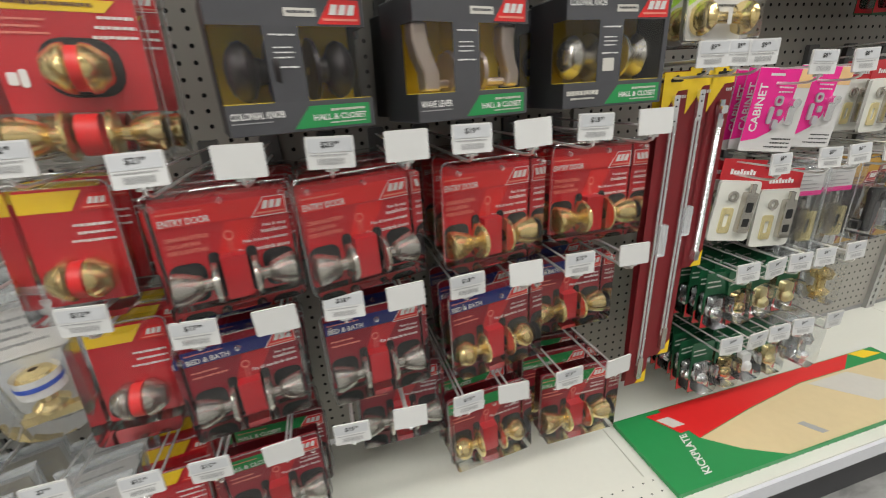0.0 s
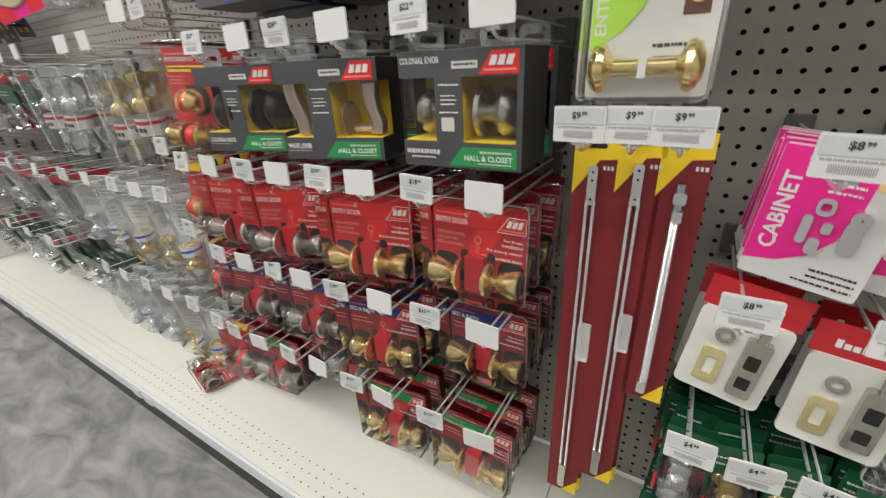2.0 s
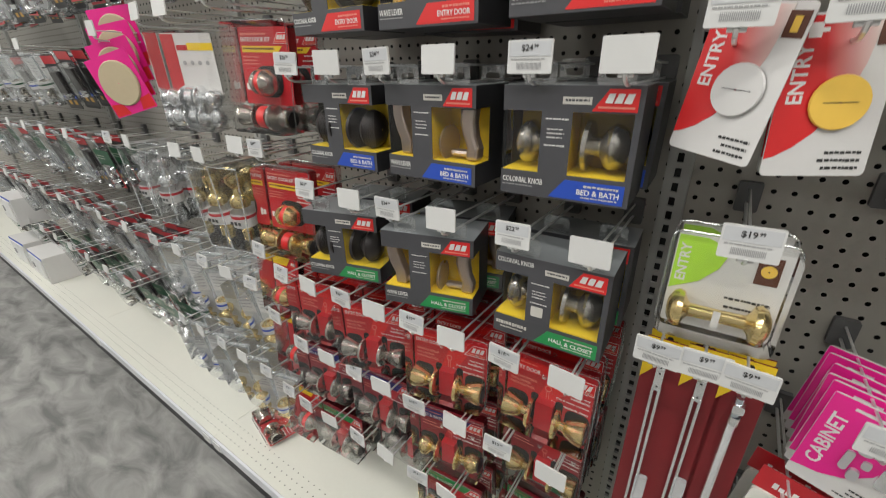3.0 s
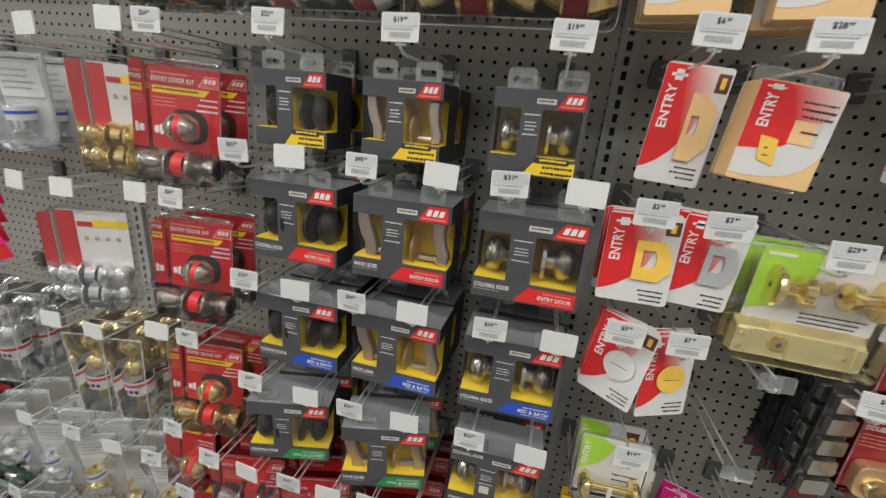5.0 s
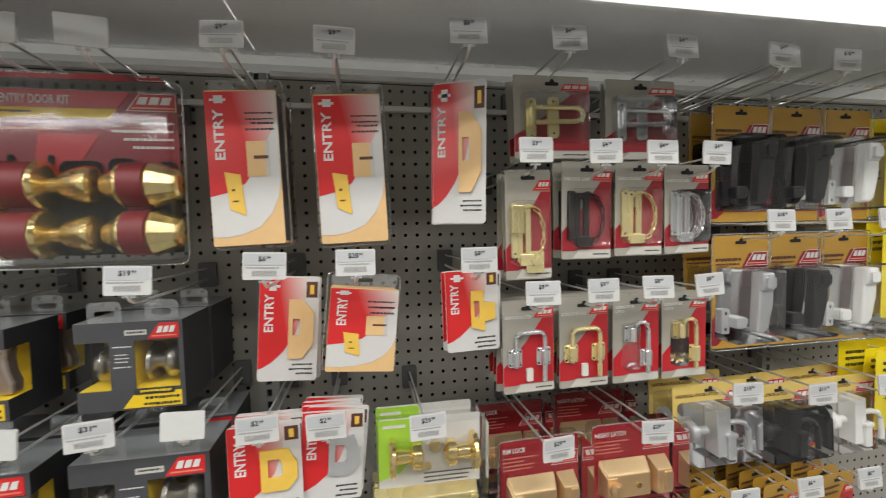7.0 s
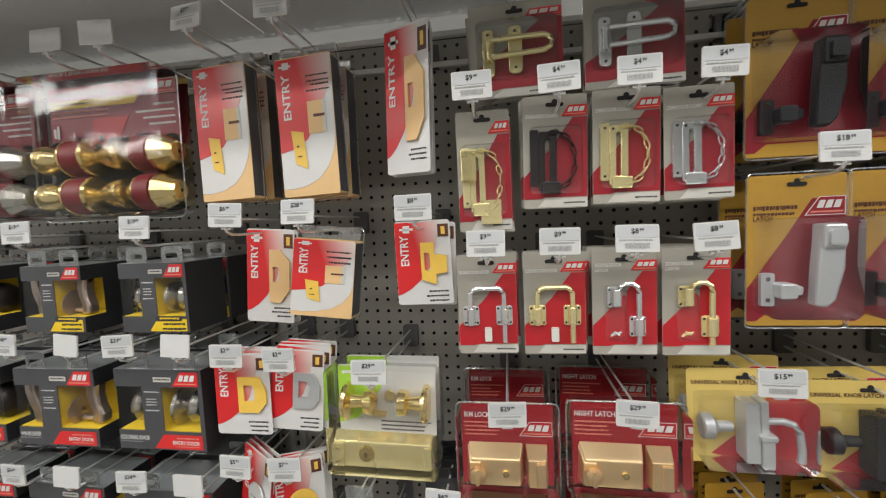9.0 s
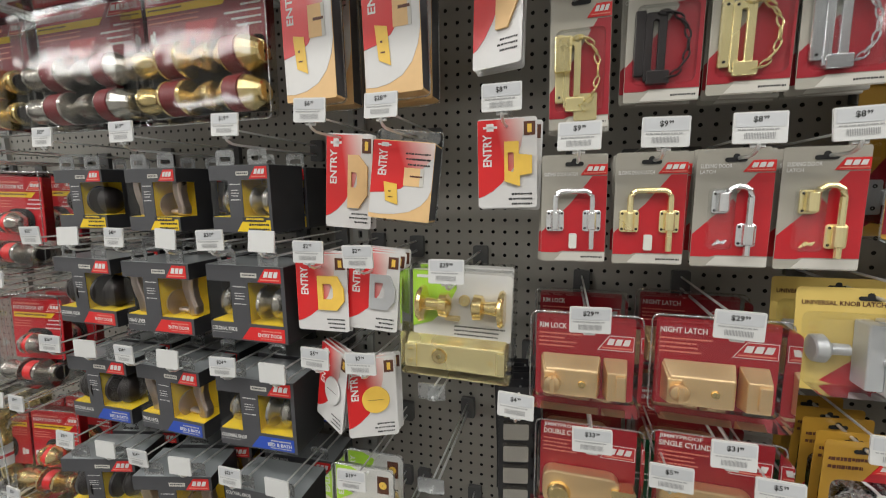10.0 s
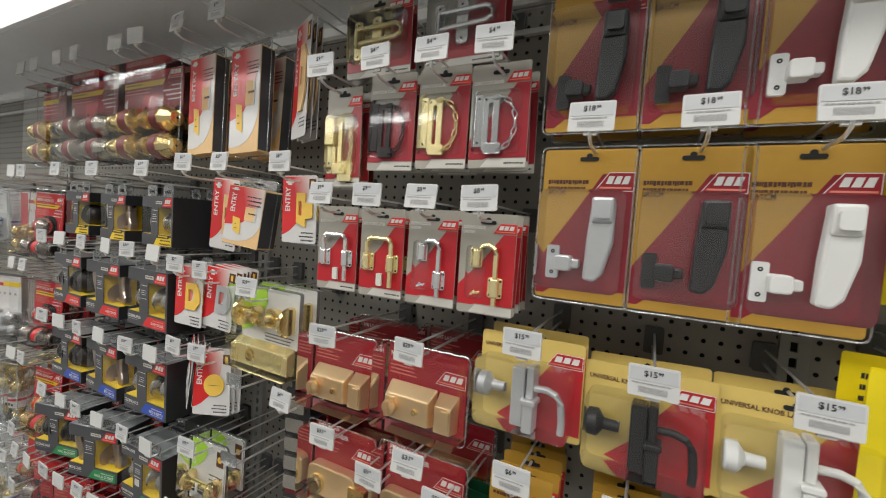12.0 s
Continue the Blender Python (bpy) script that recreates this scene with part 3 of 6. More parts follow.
def entry_kit(finish, w=0.152, h=0.228):
    metal, mname = {"brass": (BRASS, "brass"), "nickel": (NICKEL, "nickel")}[finish]
    ob = thing("entry_lock_kit", "%s knob and deadbolt kit in a red clamshell with yellow stripe" % mname, "door lock", "entry lock kits")
    part("card", Shape().rounded(-w * .46, w * .46, h * .27, h * .95, .012, .0135, .004), RED, ob, "red printed card")
    part("stripe", Shape().poly([(-w * .42, h * .735), (w * .26, h * .735), (w * .34, h * .79), (-w * .42, h * .79)], .0112, .0116), YELLOW, ob)
    words("ENTRY DOOR KIT", ob, -w * .42, w * .14, h * .825, h * .865, .0106, WHITE)
    bars(ob, textlines(-w * .42, w * .1, h * .90, 1, .01, .005, 5, .1), .0108, SALMON)
    bars(ob, textlines(-w * .40, w * .22, h * .775, 1, .01, .0045, 7, .1), .0106, BROWN)
    bars(ob, textlines(-w * .42, -w * .08, h * .70, 3, h * .03, .0028, 8, .3), .0108, SALMON)
    bars(ob, textlines(w * .1, w * .44, h * .72, 3, h * .045, .004, 6, .4, True), .0108, WHITE)
    logo(ob, w * .19, w * .455, h * .81, h * .90, .0106, None, True)
    part("shield_mark", Shape().rounded(-w * .42, -w * .36, h * .40, h * .46, .0104, .0108, .002).rounded(-w * .35, -w * .30, h * .39, h * .475, .0104, .0108, .003), WHITE, ob)
    card_shade(ob, w * .02 - .036, w * .02 + .042, h * .47 - .030, h * .47 + .034, .026, .0104)
    part("deadbolt", Shape().lathe(BOLT, (w * .02 - .03, -.004, h * .47), "x", 20).lathe(BOLT, (w * .02 + .034, -.004, h * .47), "x", 20, -1).lathe([(0, .0215), (.024, .0215)], (w * .02 - .01, -.004, h * .47), "x", 20), metal, ob, smooth=True)
    part("sleeve", Shape().lathe([(0, .0245), (.014, .0245)], (w * .02 - .005, -.004, h * .47), "x", 20), BRIGHTRED, ob, smooth=True)
    knob_pair(ob, h * .155, -.002, w * .49, TULIP, metal, .98)
    part("band", Shape().lathe([(0, .024), (.022, .024)], (-.011, -.002, h * .155), "x", 20), BRIGHTRED, ob, smooth=True)
    part("shell", Shape().rounded(-w * .49, w * .49, h * .01, h * .98, -.03, .03, .008), CLEAR, ob, "clear plastic shell")
    part("shell_rim", outline(arc_rect(-w * .515, w * .515, 0, h, .010), -.001), RIM, ob, smooth=True)
    return ob


def deadbolt_pack(finish, w=0.105, h=0.17):
    metal, mname = {"brass": (BRASS, "brass"), "nickel": (NICKEL, "nickel")}[finish]
    ob = thing("deadbolt_pack", "%s deadbolt in clear clamshell on red card with yellow stripe" % mname, "door lock", "carded deadbolts")
    part("card", Shape().rounded(-w * .46, w * .46, h * .06, h * .95, .012, .0135, .004), RED, ob, "red printed card")
    part("stripe", Shape().poly([(-w * .46, h * .78), (w * .05, h * .78), (w * .2, h * .93), (-w * .46, h * .93)], .0112, .0116), YELLOW, ob)
    bars(ob, textlines(-w * .1, w * .42, h * .68, 3, h * .06, .004, 26, .3, True), .0108, WHITE)
    logo(ob, w * .12, w * .455, h * .78, h * .90, .0106)
    part("deadbolt", Shape().lathe(BOLT, (-.034, -.004, h * .28), "x", 20).lathe(BOLT, (.036, -.004, h * .28), "x", 20, -1).lathe([(0, .0215), (.024, .0215)], (-.01, -.004, h * .28), "x", 20), metal, ob, smooth=True)
    part("sleeve", Shape().lathe([(0, .0245), (.014, .0245)], (-.006, -.004, h * .28), "x", 20), BRIGHTRED, ob, smooth=True)
    part("shell", Shape().rounded(-w * .49, w * .49, h * .01, h * .98, -.034, .03, .008), CLEAR, ob, "clear plastic shell")
    part("shell_rim", outline(arc_rect(-w * .515, w * .515, 0, h, .010), -.001), RIM, ob, smooth=True)
    return ob


def white_kit(finish, w=0.15, h=0.228):
    metal, mname = {"brass": (BRASS, "brass"), "chrome": (CHROME, "chrome")}[finish]
    ob = thing("lock_combo_pack", "two %s knob locks under a white card in a clear clamshell" % mname, "door lock", "two-lock packs")
    part("card", Shape().rounded(-w * .46, w * .46, h * .36, h * .96, .012, .0135, .004), CARDWHITE, ob, "white printed card")
    part("side_panel", Shape().box(-w * .46, -w * .22, .0112, .0116, h * .37, h * .95), RED, ob)
    part("stripe", Shape().box(0, w * .46, .0112, .0116, h * .80, h * .87), YELLOW, ob)
    part("stripe", Shape().box(-w * .2, 0, .0112, .0116, h * .80, h * .85), RED, ob)
    dots = Shape()
    for k in range(4):
        dots.rounded(-w * .14 + k * w * .14, -w * .14 + k * w * .14 + .010, h * .66, h * .66 + .010, .0108, .0112, .0045)
    part("icon", dots, INKGREY, ob)
    for v in (.34, .14):
        part("knob", Shape().lathe(BALL, (-w * .49, -.002, h * v), "x", 20), metal, ob, smooth=True)
        part("knob", Shape().lathe(BALL, (w * .49, -.002, h * v), "x", 20, -1), metal, ob, smooth=True)
        part("rosette", Shape().lathe([(0, .002), (0, .026), (.02, .026), (.02, .002)], (-.010, -.002, h * v), "x", 20), metal, ob, smooth=True)
    part("shell", Shape().rounded(-w * .49, w * .49, h * .01, h * .98, -.03, .03, .008), BAG, ob, "clear plastic shell")
    return ob


def double_kit(finish, w=0.29, h=0.255):
    metal, mname = {"brass": (BRASS, "brass"), "nickel": (NICKEL, "nickel")}[finish]
    ob = thing("double_entry_kit", "%s twin entry knob and deadbolt kit in a wide red clamshell" % mname, "door lock", "double entry kits")
    fx, fz = (lambda u: (u - .5) * w), (lambda v: v * h)
    part("card", Shape().rounded(fx(.03), fx(.97), fz(.43), fz(.955), .012, .0135, .004), MAROON, ob, "maroon printed card")
    # near-black sheet paints the shade seen through the clear lower half
    part("backing", Shape().rounded(fx(.03), fx(.97), fz(.05), fz(.44), .013, .0145, .004), DARK, ob)
    part("header", Shape().poly([(fx(.03), fz(.865)), (fx(.70), fz(.865)), (fx(.76), fz(.955)), (fx(.03), fz(.955))], .0112, .0116), RED, ob)
    part("stripe", Shape().poly([(fx(.03), fz(.805)), (fx(.66), fz(.805)), (fx(.70), fz(.86)), (fx(.03), fz(.86))], .0112, .0116), YELLOW, ob)
    words("DOUBLE ENTRY DOOR KIT", ob, fx(.06), fx(.50), fz(.88), fz(.93), .0104, WHITE)
    bars(ob, textlines(fx(.05), fx(.34), fz(.842), 1, .004, .0036, 14, 0), .0106, BROWN)
    bars(ob, textlines(fx(.05), fx(.55), fz(.785), 2, h * .035, .0034, 16, .4), .0108, SALMON)
    bars(ob, textlines(fx(.66), fx(.95), fz(.79), 4, h * .045, .0042, 15, .5, True), .0108, WHITE)
    # diagonal sheen painted in a brighter red than the card
    part("facet", Shape().poly([(fx(.32), fz(.44)), (fx(.46), fz(.44)), (fx(.62), fz(.72)), (fx(.36), fz(.72))], .0113, .0117), RED, ob)
    part("shield_mark", Shape().rounded(fx(.055), fx(.075), fz(.60), fz(.67), .0104, .0108, .002).rounded(fx(.08), fx(.10), fz(.59), fz(.69), .0104, .0108, .003), WHITE, ob)
    logo(ob, fx(.74), fx(.965), fz(.85), fz(.95), .0106, RED, True)
    for v in (.43, .165):
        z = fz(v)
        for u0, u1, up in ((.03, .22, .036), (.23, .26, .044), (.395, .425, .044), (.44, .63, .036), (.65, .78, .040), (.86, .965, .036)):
            card_shade(ob, fx(u0), fx(u1), z - .03, z + up, .012 if u1 - u0 > .05 else .004, .0100 + .00004 * (v > .3))
        part("knob", Shape().lathe([(a * 1.2, r * 1.12) for a, r in TULIP], (fx(.03), -.004, z), "x", 20), metal, ob, smooth=True)
        part("knob", Shape().lathe([(a * 1.2, r * 1.12) for a, r in TULIP], (fx(.63), -.004, z), "x", 20, -1), metal, ob, smooth=True)
        part("band", Shape().lathe([(0, .024), (.0, .0315), (fx(.39) - fx(.265), .0315), (fx(.39) - fx(.265), .024)], (fx(.265), -.004, z), "x", 24), DULLRED, ob, smooth=True)
        part("sleeve", Shape().lathe([(0, .024), (0, .0315), (.030, .0315), (.030, .024)], (fx(.755), -.004, z), "x", 24), DULLRED, ob, smooth=True)
        part("deadbolt", Shape().lathe([(0, .012), (0, .0305), (.004, .0325), (.010, .031), (.036, .0205), (.039, .016), (.040, .003)], (fx(.862), -.004, z), "x", 12), metal, ob)
        part("deadbolt", Shape().lathe([(0, .002), (.002, .015), (.010, .019), (.024, .026), (.026, .031), (.030, .031)], (fx(.65), -.004, z), "x", 16), metal, ob, smooth=True)
    part("tongue", Shape().box(fx(.27), fx(.385), -.008, .006, fz(.19), fz(.44)).box(fx(.76), fx(.855), -.008, .006, fz(.19), fz(.44)), DULLRED, ob, "dark red card tongue")
    part("shell", Shape().rounded(-w * .49, w * .49, h * .01, h * .985, -.036, .03, .010), CLEAR, ob, "clear plastic shell")
    part("shell_rim", outline(arc_rect(-w * .51, w * .51, -.004, h, .012), -.001), RIM, ob, smooth=True)
    return ob


def twin_knob_kit(finish, w=0.172, h=0.25):
    metal, mname = {"brass": (BRASS, "brass"), "nickel": (NICKEL, "nickel")}[finish]
    ob = thing("twin_knob_kit", "two pairs of %s door knobs in a red carded clamshell" % mname, "door knob", "double entry kits")
    fx, fz = (lambda u: (u - .5) * w), (lambda v: v * h)
    part("card", Shape().rounded(fx(.03), fx(.97), fz(.43), fz(.955), .012, .0135, .004), MAROON, ob, "maroon printed card")
    # dark sheet again stands for shade behind the clear lower half
    part("backing", Shape().rounded(fx(.03), fx(.97), fz(.05), fz(.44), .013, .0145, .004), DARK, ob)
    part("stripe", Shape().box(fx(.03), fx(.68), .0112, .0116, fz(.80), fz(.855)), YELLOW, ob)
    bars(ob, textlines(fx(.06), fx(.6), fz(.92), 1, .01, .008, 17, .1) + textlines(fx(.06), fx(.8), fz(.77), 3, h * .045, .0036, 18, .4), .0108, SALMON)
    logo(ob, fx(.66), fx(.965), fz(.85), fz(.95), .0106, RED, True)
    for v in (.43, .165):
        knob_pair(ob, fz(v), -.004, w * .46, [(a * 1.12, r * 1.08) for a, r in TULIP], metal)
        part("band", Shape().lathe([(0, .024), (0, .0305), (.030, .0305), (.030, .024)], (-.015, -.004, fz(v)), "x", 24), DULLRED, ob, smooth=True)
    part("shell", Shape().rounded(-w * .49, w * .49, h * .01, h * .985, -.036, .03, .010), CLEAR, ob, "clear plastic shell")
    part("shell_rim", outline(arc_rect(-w * .51, w * .51, -.004, h, .012), -.001), RIM, ob, smooth=True)
    return ob


def knob_box(style, label, w=0.176, h=0.145, d=0.098):
    tint, word, line = {"red": (BRIGHTRED, "red", "ENTRY DOOR"), "blue": (BLUE, "blue", "BED & BATH"), "green": (GREEN, "green", "HALL & CLOSET"), "yellow": (YELLOW, "yellow", "")}[label]
    title = "WAVE LEVER" if style == "wave" else "COLONIAL KNOB"
    look_of = {"black": "black knob", "wave": "nickel lever", "ball": "nickel ball knob"}[style]
    ob = thing("boxed_knob", "charcoal window box with %s and %s corner label" % (look_of, word), "door knob", "boxed %s sets" % word)
    fx, fz = (lambda u: (u - .5) * w), (lambda v: v * h)
    l1, r0 = .31, .54
    r1 = .955 if style == "ball" else 1.0
    z0, z1 = .235, .785
    side = .0012 if style == "ball" else .042
    part("front_top", Shape().box(fx(0), fx(1), 0, .0012, fz(z1), fz(1)), CARTON, ob, "charcoal printed front")
    part("front_base", Shape().box(fx(0), fx(1), 0, .0012, fz(0), fz(z0)), CARTON, ob)
    part("window_post", Shape().box(fx(l1), fx(r0), 0, .0012, fz(z0), fz(z1)), CARTON, ob)
    if r1 < 1:
        part("window_post", Shape().box(fx(r1), fx(1), 0, .0012, fz(z0), fz(z1)), CARTON, ob)
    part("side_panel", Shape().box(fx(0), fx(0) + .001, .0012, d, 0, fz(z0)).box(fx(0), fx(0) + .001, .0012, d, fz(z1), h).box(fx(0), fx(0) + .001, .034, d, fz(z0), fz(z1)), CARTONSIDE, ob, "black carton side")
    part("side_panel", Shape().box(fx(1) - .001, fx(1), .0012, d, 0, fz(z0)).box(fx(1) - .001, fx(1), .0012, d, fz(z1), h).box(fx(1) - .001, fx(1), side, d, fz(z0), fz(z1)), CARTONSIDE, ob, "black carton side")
    part("lid", Shape().box(fx(0), fx(1), .0014, d, h - .001, h + .0006), LITCARTONTOP, ob)
    part("base", Shape().box(fx(0), fx(1), .0014, d, -.0006, .001), CARTON, ob)
    part("back_panel", Shape().box(fx(0), fx(1), d, d + .001, 0, h), CARTON, ob)
    part("lining", Shape().box(fx(.01), fx(.45), .003, d * .62, fz(.225), fz(.24)).box(fx(.50), fx(.99), .003, d * .62, fz(.225), fz(.24))
         .box(fx(.505), fx(.515), .003, d * .62, fz(.24), fz(.95)), INSIDE, ob, "yellow card lining")
    part("lining_back", Shape().box(fx(.02), fx(.98), d * .64, d * .66, fz(.20), fz(.95)).box(fx(.40), fx(.41), .004, d * .62, fz(.24), fz(.9)), SHADEDLINING if style == "ball" else INSIDE, ob, "back of the yellow card lining")
    for u0, u1 in ((0, l1), (r0, r1)):
        part("window", Shape().sheet([(fx(u0), fz(z0)), (fx(u1), fz(z0)), (fx(u1), fz(z1)), (fx(u0), fz(z1))], .0016), CLEAR, ob, "clear film window")
    metal = {"black": BRONZE, "wave": LEVERMETAL, "ball": NICKEL}[style]
    q = h / .145 * (1.12 if style == "black" else 1.0)
    ball = [(a * w / .176, r * q) for a, r in ((0, .001), (.001, .010), (.005, .021), (.012, .028), (.021, .0305), (.029, .026), (.036, .014), (.046, .012), (.048, .022), (.050, .032), (.056, .033), (.058, .004))]
    if style == "wave":
        part("lever", Shape().poly([(fx(.80), fz(.80)), (fx(.95), fz(.80)), (fx(.93), fz(.64)), (fx(.945), fz(.50)), (fx(.985), fz(.38)), (fx(.975), fz(.25)), (fx(.84), fz(.25)), (fx(.86), fz(.38)), (fx(.82), fz(.50)), (fx(.79), fz(.64))], .012, .034)
             .box(fx(.66), fx(.93), .018, .034, fz(.27), fz(.345)), metal, ob, bevel=.006)
        part("lever", Shape().poly([(fx(.02), fz(.80)), (fx(.14), fz(.80)), (fx(.15), fz(.66)), (fx(.19), fz(.52)), (fx(.23), fz(.40)), (fx(.23), fz(.25)), (fx(.11), fz(.25)), (fx(.10), fz(.40)), (fx(.05), fz(.52)), (fx(.02), fz(.66))], .012, .034)
             .box(fx(.12), fx(.33), .018, .034, fz(.27), fz(.345)), metal, ob, bevel=.003)
        part("rosette", Shape().lathe([(0, .002), (0, .026), (.005, .028), (.006, .004)], (fx(.60), .030, fz(.40)), "x", 20), metal, ob, smooth=True)
        part("rosette", Shape().lathe([(0, .002), (0, .026), (.005, .028), (.006, .004)], (fx(.33), .030, fz(.40)), "x", 20), metal, ob, smooth=True)
    else:
        part("knob", Shape().lathe(ball, (fx(.935), .034, fz(.475)), "x", 22, -1), metal, ob, smooth=True)
        part("knob", Shape().lathe(ball, (fx(.06), .034, fz(.475)), "x", 22), metal, ob, smooth=True)
    part("corner_label", Shape().poly([(fx(.41), fz(.02)), (fx(.965), fz(.02)), (fx(.965), fz(.195)), (fx(.53), fz(.195))], -.0006, -.0001), tint, ob)
    if line:
        words(line, ob, fx(.90 - .027 * len(line)), fx(.935), fz(.075), fz(.125), -.0012, WHITE)
        noble = style == "ball" and label == "green"
        a, b = (.02, .90) if noble else (.02, .12)
        words(title, ob, fx(a), fx(a + .026 * len(title)), fz(b), fz(b + .055), -.0010, WHITE)
        if noble:
            bars(ob, textlines(fx(.03), fx(.34), fz(.16), 1, .01, .007, 33, 0) + textlines(fx(.07), fx(.30), fz(.095), 1, .01, .003, 34, 0), -.0010, PALEGREY, "printed_line")
            part("guarantee_mark", Shape().rounded(fx(.36), fx(.47), fz(.33), fz(.45), -.0008, -.0002, .002), PALEGREY, ob)
        else:
            bars(ob, textlines(fx(.02), fx(.30), fz(.10), 1, .004, .0018, 6, .1), -.0010, INKGREY)
        bars(ob, textlines(fx(.64), fx(.93), fz(.165), 1, .004, .0032, 5, .2, True) + textlines(fx(.60), fx(.93), fz(.058), 1, .004, .0020, 15, .2, True), -.0011, SALMON if label == "red" else PALEGREY)
    else:
        part("label_tab", Shape().rounded(fx(.52), fx(.90), fz(.17), fz(.24), -.0016, -.0008, .002), INK, ob)
        bars(ob, textlines(fx(.58), fx(.88), fz(.222), 1, .008, .004, 7, .1), -.0020, YELLOW)
        bars(ob, textlines(fx(.60), fx(.95), fz(.14), 2, .009, .0042, 5, .1, True), -.0011, INK)
    bars(ob, textlines(fx(.345), fx(.52), fz(.73), 1, .01, .0022, 9, .05) + textlines(fx(.36), fx(.50), fz(.64), 3, .0052, .0018, 19, .2) + textlines(fx(.345), fx(.51), fz(.50), 1, .01, .0022, 29, .05), -.0006, WHITE)
    bars(ob, [(fx(.46), fx(.665), fz(.85), fz(.91))], -.0006, PALEGREY, "grey_tab")
    bars(ob, textlines(fx(.48), fx(.65), fz(.892), 1, .01, .0034, 39, 0), -.0010, CARTON)
    logo(ob, fx(.67), fx(.965), fz(.80), fz(.975), -.0004)
    for u in (.27, .80):
        hang = Shape().ring(arc_rect(fx(u) - .022, fx(u) + .022, h - .002, h + .030, .008, 4), arc_rect(fx(u) - .013, fx(u) + .013, h + .008, h + .017, .004, 4), .004, .0048)
        part("hang_tab", hang, RIM, ob, "clear plastic hang tab")
    return ob


def entry_card(style, w=0.10, h=0.145, colour="gold"):
    ob = thing("strike_plate_card", "red and white carded %s door hardware" % ("steel" if colour == "steel" else "brass"), "door hardware", "red and white cards")
    fx, fz = (lambda u: (u - .5) * w), (lambda v: v * h)
    part("card", Shape().rounded(-w / 2, w / 2, 0, h, .0004, .0016, .005), CARDWHITE, ob, "white printed card")
    tint = {"gold": GOLDPRINT, "buff": BUFF, "steel": SILVER, "white": CARDWHITE}[colour]
    part("red_panel", Shape().poly([(fx(.005), fz(.985)), (fx(.80), fz(.985)), (fx(.74), fz(.70)), (fx(.62), fz(.46)), (fx(.42), fz(.285)), (fx(.25), fz(.19)), (fx(.10), fz(.135)), (fx(.005), fz(.115))], -.0002, .0003), FADERED, ob, "red print fading to white")
    words("ENTRY", ob, fx(.09), fx(.24), fz(.47), fz(.83), -.0006, WHITE, True)
    bars(ob, [(fx(.10), fx(.34), fz(.89), fz(.915)), (fx(.16), fx(.28), fz(.86), fz(.945))], -.0007, WHITE, "house_mark")
    part("inset", Shape().box(fx(.78), fx(.97), -.0003, .0002, fz(.80), fz(.95)), BROWN, ob)
    part("inset_mark", Shape().box(fx(.84), fx(.91), -.0008, -.0004, fz(.83), fz(.92)), GOLDPRINT, ob)
    bars(ob, textlines(fx(.52), fx(.93), fz(.165), 3, .0075, .0032, 11, .3, True), -.0002, INK)
    y0, y1 = -.004, -.0006
    if style == "strike":
        part("plate", Shape().ring([(fx(.44), fz(.72)), (fx(.82), fz(.72)), (fx(.94), fz(.56)), (fx(.94), fz(.40)), (fx(.80), fz(.28)), (fx(.44), fz(.28))],
                                   [(fx(.54), fz(.62)), (fx(.70), fz(.62)), (fx(.74), fz(.56)), (fx(.74), fz(.46)), (fx(.70), fz(.42)), (fx(.54), fz(.42))], y0, y1), tint, ob)
    elif style == "long":
        part("plate", Shape().ring([(fx(.50), fz(.78)), (fx(.72), fz(.78)), (fx(.92), fz(.66)), (fx(.92), fz(.36)), (fx(.74), fz(.22)), (fx(.50), fz(.22))],
                                   [(fx(.57), fz(.60)), (fx(.68), fz(.60)), (fx(.70), fz(.57)), (fx(.70), fz(.47)), (fx(.68), fz(.44)), (fx(.57), fz(.44))], y0, y1), tint, ob)
    elif style == "round":
        sh = Shape().lathe([(0, .001), (0, w * .27), (.002, w * .28)], (fx(.58), -.004, fz(.47)), "y", 28)
        part("plate", sh, tint, ob, smooth=True)
        part("scratch", Shape().box(fx(.42), fx(.74), -.0046, -.0042, fz(.47), fz(.474)), INK, ob)
    elif style == "latch":
        part("plate", Shape().ring([(fx(.46), fz(.74)), (fx(.70), fz(.74)), (fx(.70), fz(.60)), (fx(.92), fz(.58)), (fx(.92), fz(.38)), (fx(.72), fz(.36)), (fx(.72), fz(.24)), (fx(.46), fz(.30))],
                                   [(fx(.52), fz(.62)), (fx(.60), fz(.62)), (fx(.62), fz(.60)), (fx(.62), fz(.58)), (fx(.62), fz(.44)), (fx(.62), fz(.42)), (fx(.60), fz(.40)), (fx(.52), fz(.42))], y0, y1), tint, ob)
    return ob


